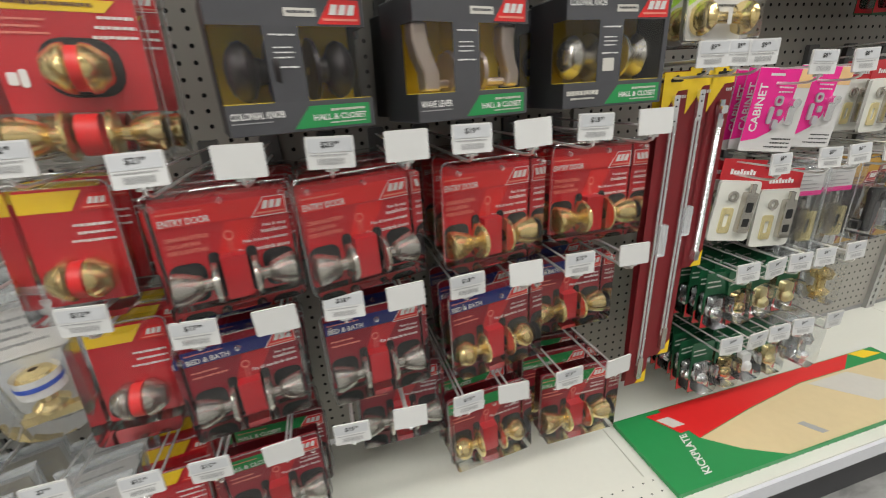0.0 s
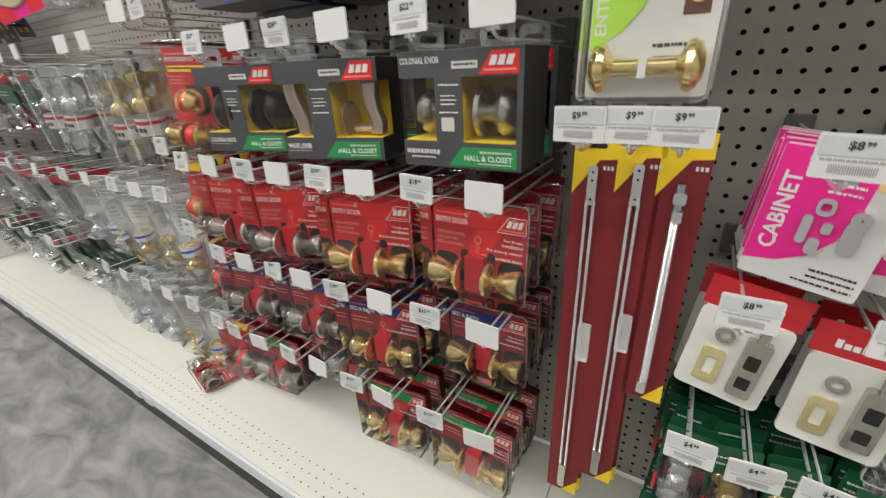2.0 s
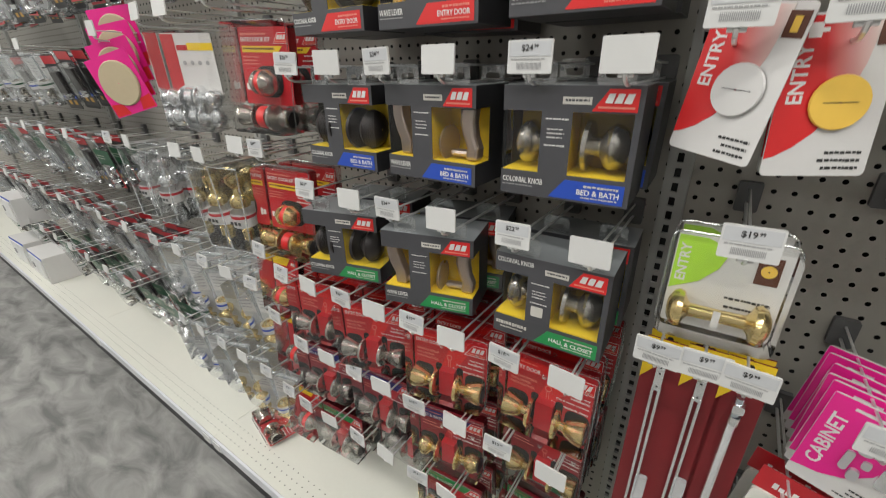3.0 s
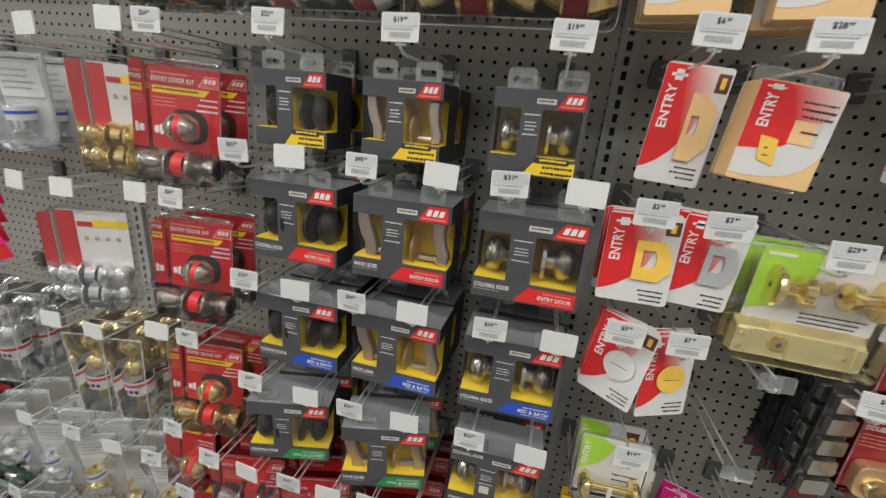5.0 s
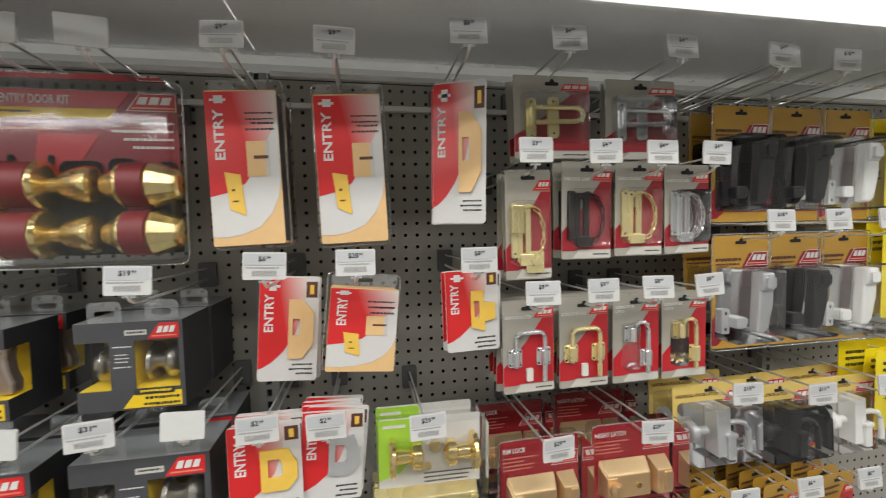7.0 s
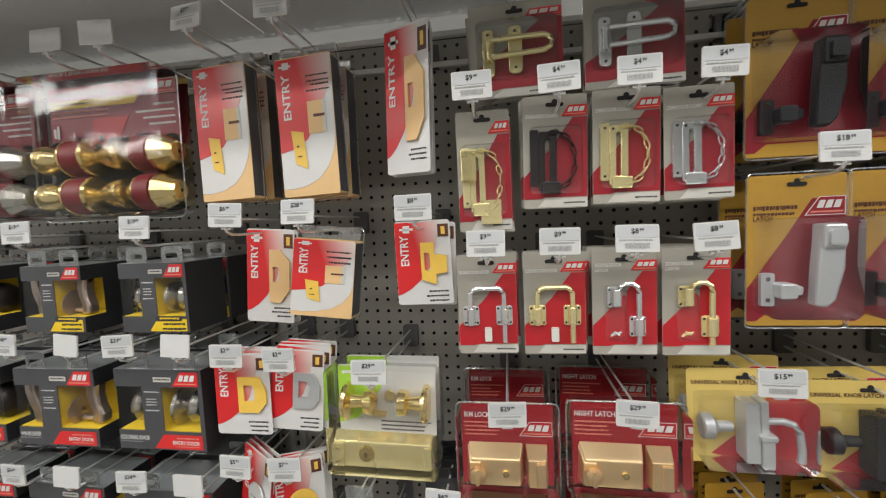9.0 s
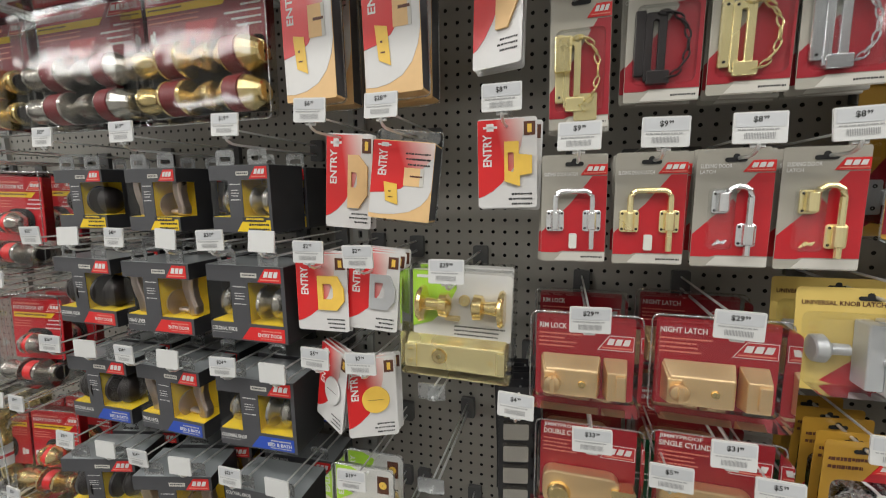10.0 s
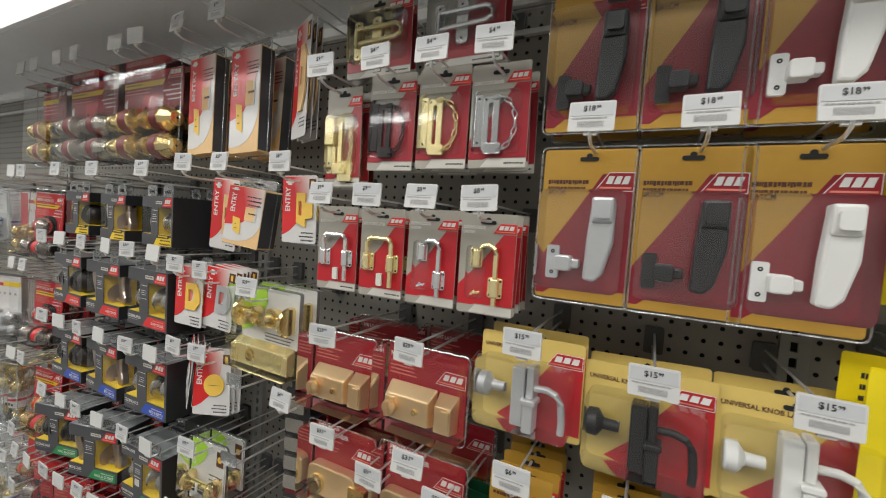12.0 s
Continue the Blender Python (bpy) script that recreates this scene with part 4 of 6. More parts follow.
def guard_box(w=0.102, h=0.23, d=0.035, small=False):
    ob = thing("door_guard_box", "red and white boxed brass door wrap plate in clear plastic", "door hardware", "boxed door plates")
    fx, fz = (lambda u: (u - .5) * w), (lambda v: v * h)
    part("box", Shape().rounded(-w / 2, w / 2, 0, h, .0006, d, .003), BUFF, ob, "printed card box")
    part("side_print", Shape().box(w / 2, w / 2 + .0005, .002, d - .002, 0.004, h - .004), CARTON, ob, "dark grey printed side")
    part("face_print", Shape().poly([(fx(.005), fz(.99)), (fx(.995), fz(.99)), (fx(.995), fz(.42)), (fx(.95), fz(.31)), (fx(.84), fz(.20)), (fx(.66), fz(.115)), (fx(.42), fz(.07)), (fx(.20), fz(.055)), (fx(.005), fz(.06))], 0, .0004), CARDWHITE, ob)
    part("red_panel", Shape().poly([(fx(.005), fz(.99)), (fx(.995), fz(.99)), (fx(.995), fz(.82)), (fx(.82), fz(.66)), (fx(.62), fz(.48)), (fx(.50), fz(.40)), (fx(.26), fz(.345)), (fx(.005), fz(.32))], -.0006, -.0002), FADERED, ob, "red print fading to white")
    words("ENTRY", ob, fx(.11), fx(.25), fz(.555), fz(.88), -.0010, WHITE, True)
    bars(ob, [(fx(.08), fx(.30), fz(.93), fz(.945)), (fx(.14), fx(.26), fz(.915), fz(.965))], -.0010, WHITE, "house_mark")
    bars(ob, textlines(fx(.54), fx(.95), fz(.855), 2, .009, .003, 21, .1, True) + textlines(fx(.54), fx(.95), fz(.79), 2, .009, .0034, 22, .2, True), -.0010, INK)
    part("plate", Shape().poly([(fx(.22), fz(.475)), (fx(.44), fz(.455)), (fx(.48), fz(.19)), (fx(.27), fz(.235))], -.0016, -.0012), GOLDPRINT, ob)
    bars(ob, [(fx(.31), fx(.35), fz(.35), fz(.365)), (fx(.31), fx(.39), fz(.28), fz(.29))], -.0020, BROWN, "slot_picture")
    part("door_picture", Shape().box(fx(.54), fx(.80), -.0010, -.0006, fz(.44), fz(.67)), BUFF, ob)
    part("jamb_picture", Shape().box(fx(.80), fx(.86), -.0010, -.0006, fz(.44), fz(.67)), PALEGREY, ob)
    part("knob_picture", Shape().box(fx(.64), fx(.84), -.0016, -.0012, fz(.555), fz(.575)), BROWN, ob)
    part("shell_rim", outline(arc_rect(-w * .55, w * .55, -.005, h + .022, .008), d * .6), RIM, ob, smooth=True)
    part("hang_tab", Shape().ring(arc_rect(-w * .5, w * .5, h + .001, h + .021, .006), arc_rect(-.014, .014, h + .008, h + .015, .003), d * .58, d * .62), RIM, ob, "clear plastic hang tab")
    return ob


def screw_holes(parent, places, y, r=.0019):
    for x, z in places:
        part("screw_hole", Shape().lathe([(0, .0003), (0, r)], (x, y, z), "y", 8), DARK, parent)


def hanging_slot(parent, w, h, y=-.0008):
    part("hang_hole", Shape().poly(arc_rect(-.013, .013, h - .017, h - .011, .0028), y, y + .0005).poly(arc_rect(-.004, .004, h - .014, h - .006, .0036), y - .0002, y + .0003), DARK, parent)


def latch_card(style, finish, w=0.093, h=0.16, title=""):
    metal, mname = {"brass": (PALEBRASS, "brass"), "nickel": (CHROME, "nickel"), "bronze": (BRONZE, "bronze")}[finish]
    what = {"slide": "sliding door latch", "chain": "chain door guard", "flip": "swing bar door guard", "key": "keyed chain door guard"}[style]
    ob = thing(what.replace(" ", "_"), "%s %s on a grey and red blister card" % (mname, what), "door hardware", "%s cards" % what)
    fx, fz = (lambda u: (u - .5) * w), (lambda v: v * h)
    part("card", Shape().rounded(-w / 2, w / 2, 0, h, .0004, .0016, .003), GREYCARD, ob, "grey printed card")
    part("red_panel", Shape().poly([(fx(.995), fz(.80)), (fx(.78), fz(.80)), (fx(.45), fz(.55)), (fx(.005), fz(.28)), (fx(.005), fz(.085)), (fx(.26), fz(.085)), (fx(.34), fz(.10)), (fx(.995), fz(.10))], -.0001, .0003), DEEPRED if style in ("chain", "key", "flip") else RED, ob)
    part("foot_strip", Shape().poly([(fx(.22), fz(.01)), (fx(.995), fz(.01)), (fx(.995), fz(.09)), (fx(.34), fz(.09))], -.0001, .0003), PALEGREY, ob)
    bars(ob, textlines(fx(.62), fx(.96), fz(.055), 1, .004, .003, 7, .1, True), -.0003, INK)
    logo(ob, fx(.60), fx(.995), fz(.81), fz(.905), -.0004)
    if title:
        words(title, ob, fx(.04), fx(.55), fz(.805), fz(.84), -.0003, WHITE)
    hanging_slot(ob, w, h)
    f = -.0006
    if style == "slide":
        a, b = (.22, .78)
        part("bar", Shape().tube([(fx(a), -.008, fz(.30)), (fx(a), -.008, fz(.59)), (fx(a + .008), -.008, fz(.616)), (fx(a + .03), -.008, fz(.641)), (fx(a + .065), -.008, fz(.658)), (fx(a + .11), -.008, fz(.665)), (fx(b - .11), -.008, fz(.665)), (fx(b - .065), -.008, fz(.658)), (fx(b - .03), -.008, fz(.641)), (fx(b - .008), -.008, fz(.616)), (fx(b), -.008, fz(.59)), (fx(b), -.008, fz(.13))], .0042, 8), metal, ob, smooth=True)
        for u in (a, b):
            part("keeper", Shape().rounded(fx(u) - .013, fx(u) + .013, fz(.29), fz(.49), -.004, f, .004).lathe([(0, .003), (0, .0068), (.026, .0068), (.026, .003)], (fx(u), -.0075, fz(.31)), "z", 12), metal, ob, bevel=.0012)
            screw_holes(ob, [(fx(u) - .0095, fz(.46)), (fx(u) + .0095, fz(.46)), (fx(u) - .0095, fz(.32)), (fx(u) + .0095, fz(.32))], -.0043)
        part("screw_pack", Shape().rounded(fx(.44), fx(.56), fz(.13), fz(.27), -.005, f, .002), MILKY, ob)
    elif style in ("chain", "key"):
        part("track", Shape().ring(arc_rect(fx(.24), fx(.52), fz(.16), fz(.68), .003), arc_rect(fx(.34), fx(.41), fz(.24), fz(.62), .003), -.006, f), metal, ob, bevel=.0012)
        screw_holes(ob, [(fx(.29), fz(.65)), (fx(.47), fz(.65)), (fx(.29), fz(.19)), (fx(.17), fz(.66)), (fx(.17), fz(.24))], -.0065)
        part("mount_plate", Shape().rounded(fx(.10), fx(.24), fz(.20), fz(.70), -.006, f, .002), metal, ob, bevel=.0012)
        chain = Shape()
        n = 11
        for k in range(n):
            t = k / (n - 1)
            ang = radians(95 - 190 * t)
            cx, cz = fx(.50) + w * .30 * math.cos(ang), fz(.42) + h * .25 * math.sin(ang)
            ta = ang + math.pi / 2
            dx, dz = math.cos(ta), math.sin(ta)
            L, q = .0075, .0034
            loop = []
            for m in range(9):
                e = 2 * math.pi * m / 8
                if k % 2:
                    loop.append((cx + L * math.cos(e) * dx, -.006 + q * math.sin(e), cz + L * math.cos(e) * dz))
                else:
                    loop.append((cx + L * math.cos(e) * dx - q * math.sin(e) * dz, -.006, cz + L * math.cos(e) * dz + q * math.sin(e) * dx))
            chain.tube(loop, .0014, 5)
        part("chain", chain, metal, ob, smooth=True)
        part("stop_plate", Shape().rounded(fx(.28), fx(.58), fz(.13), fz(.235), -.008, f, .002), metal, ob, bevel=.0012)
        if style == "key":
            part("lock_case", Shape().rounded(fx(.08), fx(.36), fz(.42), fz(.68), -.014, f, .002), metal, ob, bevel=.002)
            part("key_plate", Shape().rounded(fx(.42), fx(.80), fz(.06), fz(.26), -.006, f, .002).lathe([(0, .001), (0, .006), (.004, .006)], (fx(.6), -.010, fz(.16)), "y", 12), metal, ob, smooth=True)
        part("blister", Shape().rounded(fx(.10), fx(.90), fz(.13), fz(.72), -.014, f, .008), CLEAR, ob, "clear blister")
    elif style == "flip":
        part("loop_bar", Shape().tube([(fx(.22), -.010, fz(.60)), (fx(.80), -.010, fz(.60)), (fx(.86), -.010, fz(.57)), (fx(.88), -.010, fz(.52)), (fx(.86), -.010, fz(.47)), (fx(.80), -.010, fz(.44)), (fx(.22), -.010, fz(.42))], .0042, 8), metal, ob, smooth=True)
        part("hinge_plate", Shape().rounded(fx(.14), fx(.27), fz(.22), fz(.72), -.006, f, .006).lathe([(0, .003), (0, .0065), (.032, .0065), (.032, .003)], (fx(.21), -.009, fz(.38)), "z", 12), metal, ob, bevel=.0012)
        screw_holes(ob, [(fx(.205), fz(.67)), (fx(.205), fz(.27)), (fx(.495), fz(.68)), (fx(.495), fz(.30))], -.0065)
        part("stud_plate", Shape().rounded(fx(.42), fx(.57), fz(.24), fz(.74), -.006, f, .007), metal, ob, bevel=.0012)
        part("blister", Shape().rounded(fx(.08), fx(.93), fz(.18), fz(.78), -.018, f, .008), CLEAR, ob, "clear blister")
    return ob


def short_latch(finish, w=0.093, h=0.16):
    metal, mname = {"brass": (PALEBRASS, "brass"), "nickel": (CHROME, "nickel")}[finish]
    ob = thing("sliding_door_latch", "%s sliding door latch with screws on a grey and red card" % mname, "door hardware", "sliding door latch cards")
    fx, fz = (lambda u: (u - .5) * w), (lambda v: v * h)
    part("card", Shape().rounded(-w / 2, w / 2, 0, h, .0004, .0016, .003), GREYCARD, ob, "grey printed card")
    part("red_panel", Shape().poly([(fx(.995), fz(.80)), (fx(.78), fz(.80)), (fx(.45), fz(.55)), (fx(.005), fz(.28)), (fx(.005), fz(.085)), (fx(.26), fz(.085)), (fx(.34), fz(.10)), (fx(.995), fz(.10))], -.0001, .0003), RED, ob)
    part("foot_strip", Shape().poly([(fx(.22), fz(.01)), (fx(.995), fz(.01)), (fx(.995), fz(.09)), (fx(.34), fz(.09))], -.0001, .0003), PALEGREY, ob)
    logo(ob, fx(.60), fx(.995), fz(.81), fz(.905), -.0004)
    words("SLIDING DOOR", ob, fx(.05), fx(.46), fz(.845), fz(.88), -.0003, WHITE)
    words("LATCH", ob, fx(.05), fx(.25), fz(.80), fz(.83), -.0003, WHITE)
    hanging_slot(ob, w, h)
    part("bar", Shape().tube([(fx(.38), -.008, fz(.60)), (fx(.42), -.008, fz(.66)), (fx(.50), -.008, fz(.69)), (fx(.60), -.008, fz(.69)), (fx(.68), -.008, fz(.66)), (fx(.70), -.008, fz(.60)), (fx(.70), -.008, fz(.11))], .0042, 8), metal, ob, smooth=True)
    part("keeper", Shape().rounded(fx(.22), fx(.44), fz(.46), fz(.66), -.004, -.0006, .004).lathe([(0, .003), (0, .0072), (.026, .0072), (.026, .003)], (fx(.36), -.008, fz(.48)), "z", 12), metal, ob, bevel=.0012)
    screw_holes(ob, [(fx(.26), fz(.63)), (fx(.26), fz(.49)), (fx(.60), fz(.35)), (fx(.79), fz(.35)), (fx(.60), fz(.21)), (fx(.79), fz(.21))], -.0043)
    part("keeper", Shape().rounded(fx(.56), fx(.82), fz(.18), fz(.38), -.004, -.0006, .004).lathe([(0, .003), (0, .0072), (.027, .0072), (.027, .003)], (fx(.70), -.008, fz(.20)), "z", 12), metal, ob, bevel=.0012)
    scr = Shape()
    for k in range(5):
        scr.tube([(fx(.26 + .015 * k), -.006, fz(.19 + .012 * k)), (fx(.44 - .01 * k), -.006, fz(.235 - .008 * k))], .0013, 5)
    part("screw", scr, metal, ob)
    part("blister", Shape().rounded(fx(.18), fx(.50), fz(.16), fz(.68), -.012, -.0006, .006), CLEAR, ob, "clear blister")
    return ob


def lock_clamshell(style, title, w=0.17, h=0.15):
    ob = thing("rim_lock_pack", "%s in bronze case in a clear red-carded clamshell" % title.lower(), "door lock", "rim lock packs")
    fx, fz = (lambda u: (u - .5) * w), (lambda v: v * h)
    part("card", Shape().rounded(fx(.05), fx(.95), fz(.05), fz(.95), .012, .0135, .004), DEEPRED, ob, "red printed card")
    words(title, ob, fx(.08), fx(.08 + .032 * len(title)), fz(.80), fz(.86), .0112, WHITE)
    if style == "jim":
        words("JIMMYPROOF", ob, fx(.08), fx(.42), fz(.875), fz(.93), .0112, WHITE)
    bars(ob, textlines(fx(.08), fx(.48), fz(.75), 4, h * .045, .003, 31, .4), .0114, SALMON)
    logo(ob, fx(.62), fx(.94), fz(.60), fz(.76), .0112, RED, True)
    if style == "rim":
        part("case", Shape().hipped(fx(.11), fx(.655), fz(.10), fz(.53), .011, -.013, .006, .004, h * .12), TANBRASS, ob, "satin bronze lock case", bevel=.0022)
        part("end_plate", Shape().hipped(fx(.10), fx(.27), fz(.12), fz(.50), .010, -.0145, .005, .003, h * .12), TANBRASS, ob, bevel=.0015)
        part("strike", Shape().hipped(fx(.675), fx(.89), fz(.10), fz(.52), .011, -.015, .004, .004, h * .10).rounded(fx(.77), fx(.86), fz(.17), fz(.40), -.019, -.014, .003), TANBRASS, ob, bevel=.0015)
        part("turn_knob", Shape().lathe([(0, .001), (0, .008), (.002, .0125), (.006, .0135), (.010, .012), (.013, .008)], (fx(.21), -.027, fz(.27)), "y", 20), TANBRASS, ob, smooth=True)
        part("turn_grip", Shape().rounded(fx(.21) - .003, fx(.21) + .003, fz(.19), fz(.35), -.031, -.025, .002), TANBRASS, ob)
        part("button", Shape().lathe([(0, .001), (0, .005), (.004, .006)], (fx(.48), -.0165, fz(.27)), "y", 14), BRASS, ob, smooth=True)
    else:
        part("case", Shape().rounded(fx(.08), fx(.80), fz(.06), fz(.46), -.012, .011, .016), TANBRASS, ob, "bronze lock case", bevel=.003)
        part("cylinder", Shape().lathe([(0, .001), (0, .015), (.004, .018), (.012, .019)], (fx(.24), -.024, fz(.22)), "y", 20), BRASS, ob, smooth=True)
        part("strike", Shape().rounded(fx(.72), fx(.94), fz(.16), fz(.36), -.016, .008, .003), BRASS, ob)
    part("shell", Shape().rounded(fx(.03), fx(.97), fz(.03), fz(.97), -.034, .03, .008), CLEAR, ob, "clear plastic shell")
    part("shell_rim", outline(arc_rect(fx(0), fx(1), 0, h, .010), -.001), RIM, ob, smooth=True)
    return ob


def diagonal_card(ob, w, h, top, low, y=0.0004):
    fx, fz = (lambda u: (u - .5) * w), (lambda v: v * h)
    part("card", Shape().rounded(-w / 2, w / 2, 0, h, y, y + .0012, .005), top, ob, "ochre printed card")
    return fx, fz


def knob_latch(colour, w=0.163, h=0.147):
    metal, mname = {"silver": (SILVER, "silver"), "black": (BLACK, "black"), "white": (WHITEPLASTIC, "white")}[colour]
    ob = thing("knob_latch_card", "%s screen door knob latch on a yellow and red card" % mname, "door hardware", "knob latch cards")
    fx, fz = diagonal_card(ob, w, h, LEMON, RED)
    part("red_panel", Shape().poly([(fx(.99), fz(.86)), (fx(.78), fz(.86)), (fx(.60), fz(.60)), (fx(.40), fz(.30)), (fx(.20), fz(.10)), (fx(.30), fz(.07)), (fx(.99), fz(.07))], -.0001, .0003), RED, ob)
    words("UNIVERSAL KNOB LATCH", ob, fx(.04), fx(.60), fz(.83), fz(.875), -.0003, BROWN)
    logo(ob, fx(.66), fx(.985), fz(.74), fz(.88), -.0004, RED, True)
    hanging_slot(ob, w, h)
    part("knob", Shape().lathe([(0, .001), (0, .016), (.002, .0185), (.014, .019), (.018, .014), (.022, .008), (.042, .0075)], (fx(.06), -.022, fz(.46)), "x", 20), metal, ob, smooth=True)
    part("latch_body", Shape().rounded(fx(.40), fx(.52), fz(.12), fz(.72), -.034, -.001, .003).rounded(fx(.53), fx(.60), fz(.20), fz(.74), -.030, -.001, .003).box(fx(.50), fx(.54), -.020, -.001, fz(.26), fz(.66)), metal, ob, bevel=.002)
    part("strike", Shape().rounded(fx(.52), fx(.62), fz(.08), fz(.42), -.038, -.010, .003).rounded(fx(.50), fx(.64), fz(.36), fz(.42), -.040, -.010, .003), metal, ob, bevel=.002)
    part("lever", Shape().tube([(fx(.60), -.022, fz(.52)), (fx(.72), -.024, fz(.53)), (fx(.80), -.025, fz(.50)), (fx(.845), -.025, fz(.42)), (fx(.86), -.025, fz(.24)), (fx(.855), -.025, fz(.13))], .0052, 10), metal, ob, smooth=True)
    part("blister", Shape().rounded(fx(.05), fx(.93), fz(.07), fz(.77), -.044, -.0006, .010), CLEAR, ob, "clear blister")
    return ob


def push_latch(colour, w=0.127, h=0.220):
    metal, mname = {"silver": (SILVER, "silver"), "black": (BLACK, "black"), "white": (WHITEPLASTIC, "white"), "brass": (PALEBRASS, "brass")}[colour]
    ob = thing("push_pull_latch_card", "%s push button door latch on an ochre and maroon card" % mname, "door hardware", "push latch cards")
    fx, fz = diagonal_card(ob, w, h, OCHRE, MAROON)
    part("red_panel", Shape().poly([(fx(.995), fz(.84)), (fx(.66), fz(.84)), (fx(.36), fz(.56)), (fx(.005), fz(.25)), (fx(.005), fz(.03)), (fx(.10), fz(.03)), (fx(.22), fz(.085)), (fx(.995), fz(.085))], -.0001, .0003), MAROON, ob)
    words("LATCH", ob, fx(.06), fx(.26), fz(.70), fz(.735), -.0003, BROWN)
    bars(ob, textlines(fx(.06), fx(.52), fz(.80), 1, .01, .007, 44, 0) + textlines(fx(.06), fx(.50), fz(.755), 1, .01, .0045, 45, .1), -.0003, BROWN)
    logo(ob, fx(.58), fx(.985), fz(.73), fz(.85), -.0004, DEEPRED, True)
    hanging_slot(ob, w, h)
    part("handle", Shape().poly([(fx(.56), fz(.16)), (fx(.68), fz(.15)), (fx(.76), fz(.20)), (fx(.84), fz(.40)), (fx(.84), fz(.66)), (fx(.60), fz(.66)), (fx(.57), fz(.40))], -.032, -.012).rounded(fx(.60), fx(.83), fz(.52), fz(.68), -.036, -.010, .004), metal, ob, bevel=.004)
    part("push_button", Shape().rounded(fx(.64), fx(.80), fz(.55), fz(.645), -.041, -.036, .004), metal, ob)
    part("strike_plate", Shape().rounded(fx(.12), fx(.26), fz(.14), fz(.36), -.008, -.001, .003), metal, ob)
    part("strike_arm", Shape().rounded(fx(.24), fx(.42), fz(.20), fz(.30), -.026, -.002, .004).rounded(fx(.40), fx(.50), fz(.22), fz(.28), -.020, -.004, .003), metal, ob, bevel=.002)
    part("screw_hole", Shape().lathe([(0, .001), (0, .003)], (fx(.19), -.0084, fz(.32)), "y", 10).lathe([(0, .001), (0, .003)], (fx(.19), -.0084, fz(.18)), "y", 10), DARK, ob)
    part("blister", Shape().rounded(fx(.06), fx(.94), fz(.09), fz(.72), -.044, -.0006, .010), CLEAR, ob, "clear blister")
    part("shell_rim", outline(arc_rect(-w * .525, w * .525, -.003, h + .003, .008), -.003), RIM, ob, smooth=True)
    return ob


def chain_card(w=0.095, h=0.15):
    ob = thing("screen_door_chain_card", "ochre and red carded screen door chain in a blister", "door hardware", "screen door chain cards")
    fx, fz = diagonal_card(ob, w, h, OCHRE, RED)
    part("red_panel", Shape().poly([(fx(.99), fz(.80)), (fx(.72), fz(.80)), (fx(.40), fz(.50)), (fx(.01), fz(.2)), (fx(.01), fz(.05)), (fx(.99), fz(.05))], -.0001, .0003), RED, ob)
    bars(ob, textlines(fx(.06), fx(.6), fz(.84), 2, .012, .006, 41, .2), -.0003, BROWN)
    logo(ob, fx(.62), fx(.985), fz(.70), fz(.80), -.0004)
    hanging_slot(ob, w, h)
    coil = Shape()
    for k in range(10):
        cx, cz = fx(.5) + .020 * math.cos(k * .63), fz(.34) + .020 * math.sin(k * .63)
        coil.tube([(cx + .006 * math.cos(e * .785), -.006 - .004 * math.sin(e * 1.57), cz + .006 * math.sin(e * .785)) for e in range(9)], .0015, 5)
    part("chain", coil, CHROME, ob, smooth=True)
    part("blister", Shape().rounded(fx(.12), fx(.88), fz(.08), fz(.62), -.018, -.0006, .010), CLEAR, ob, "clear blister")
    return ob


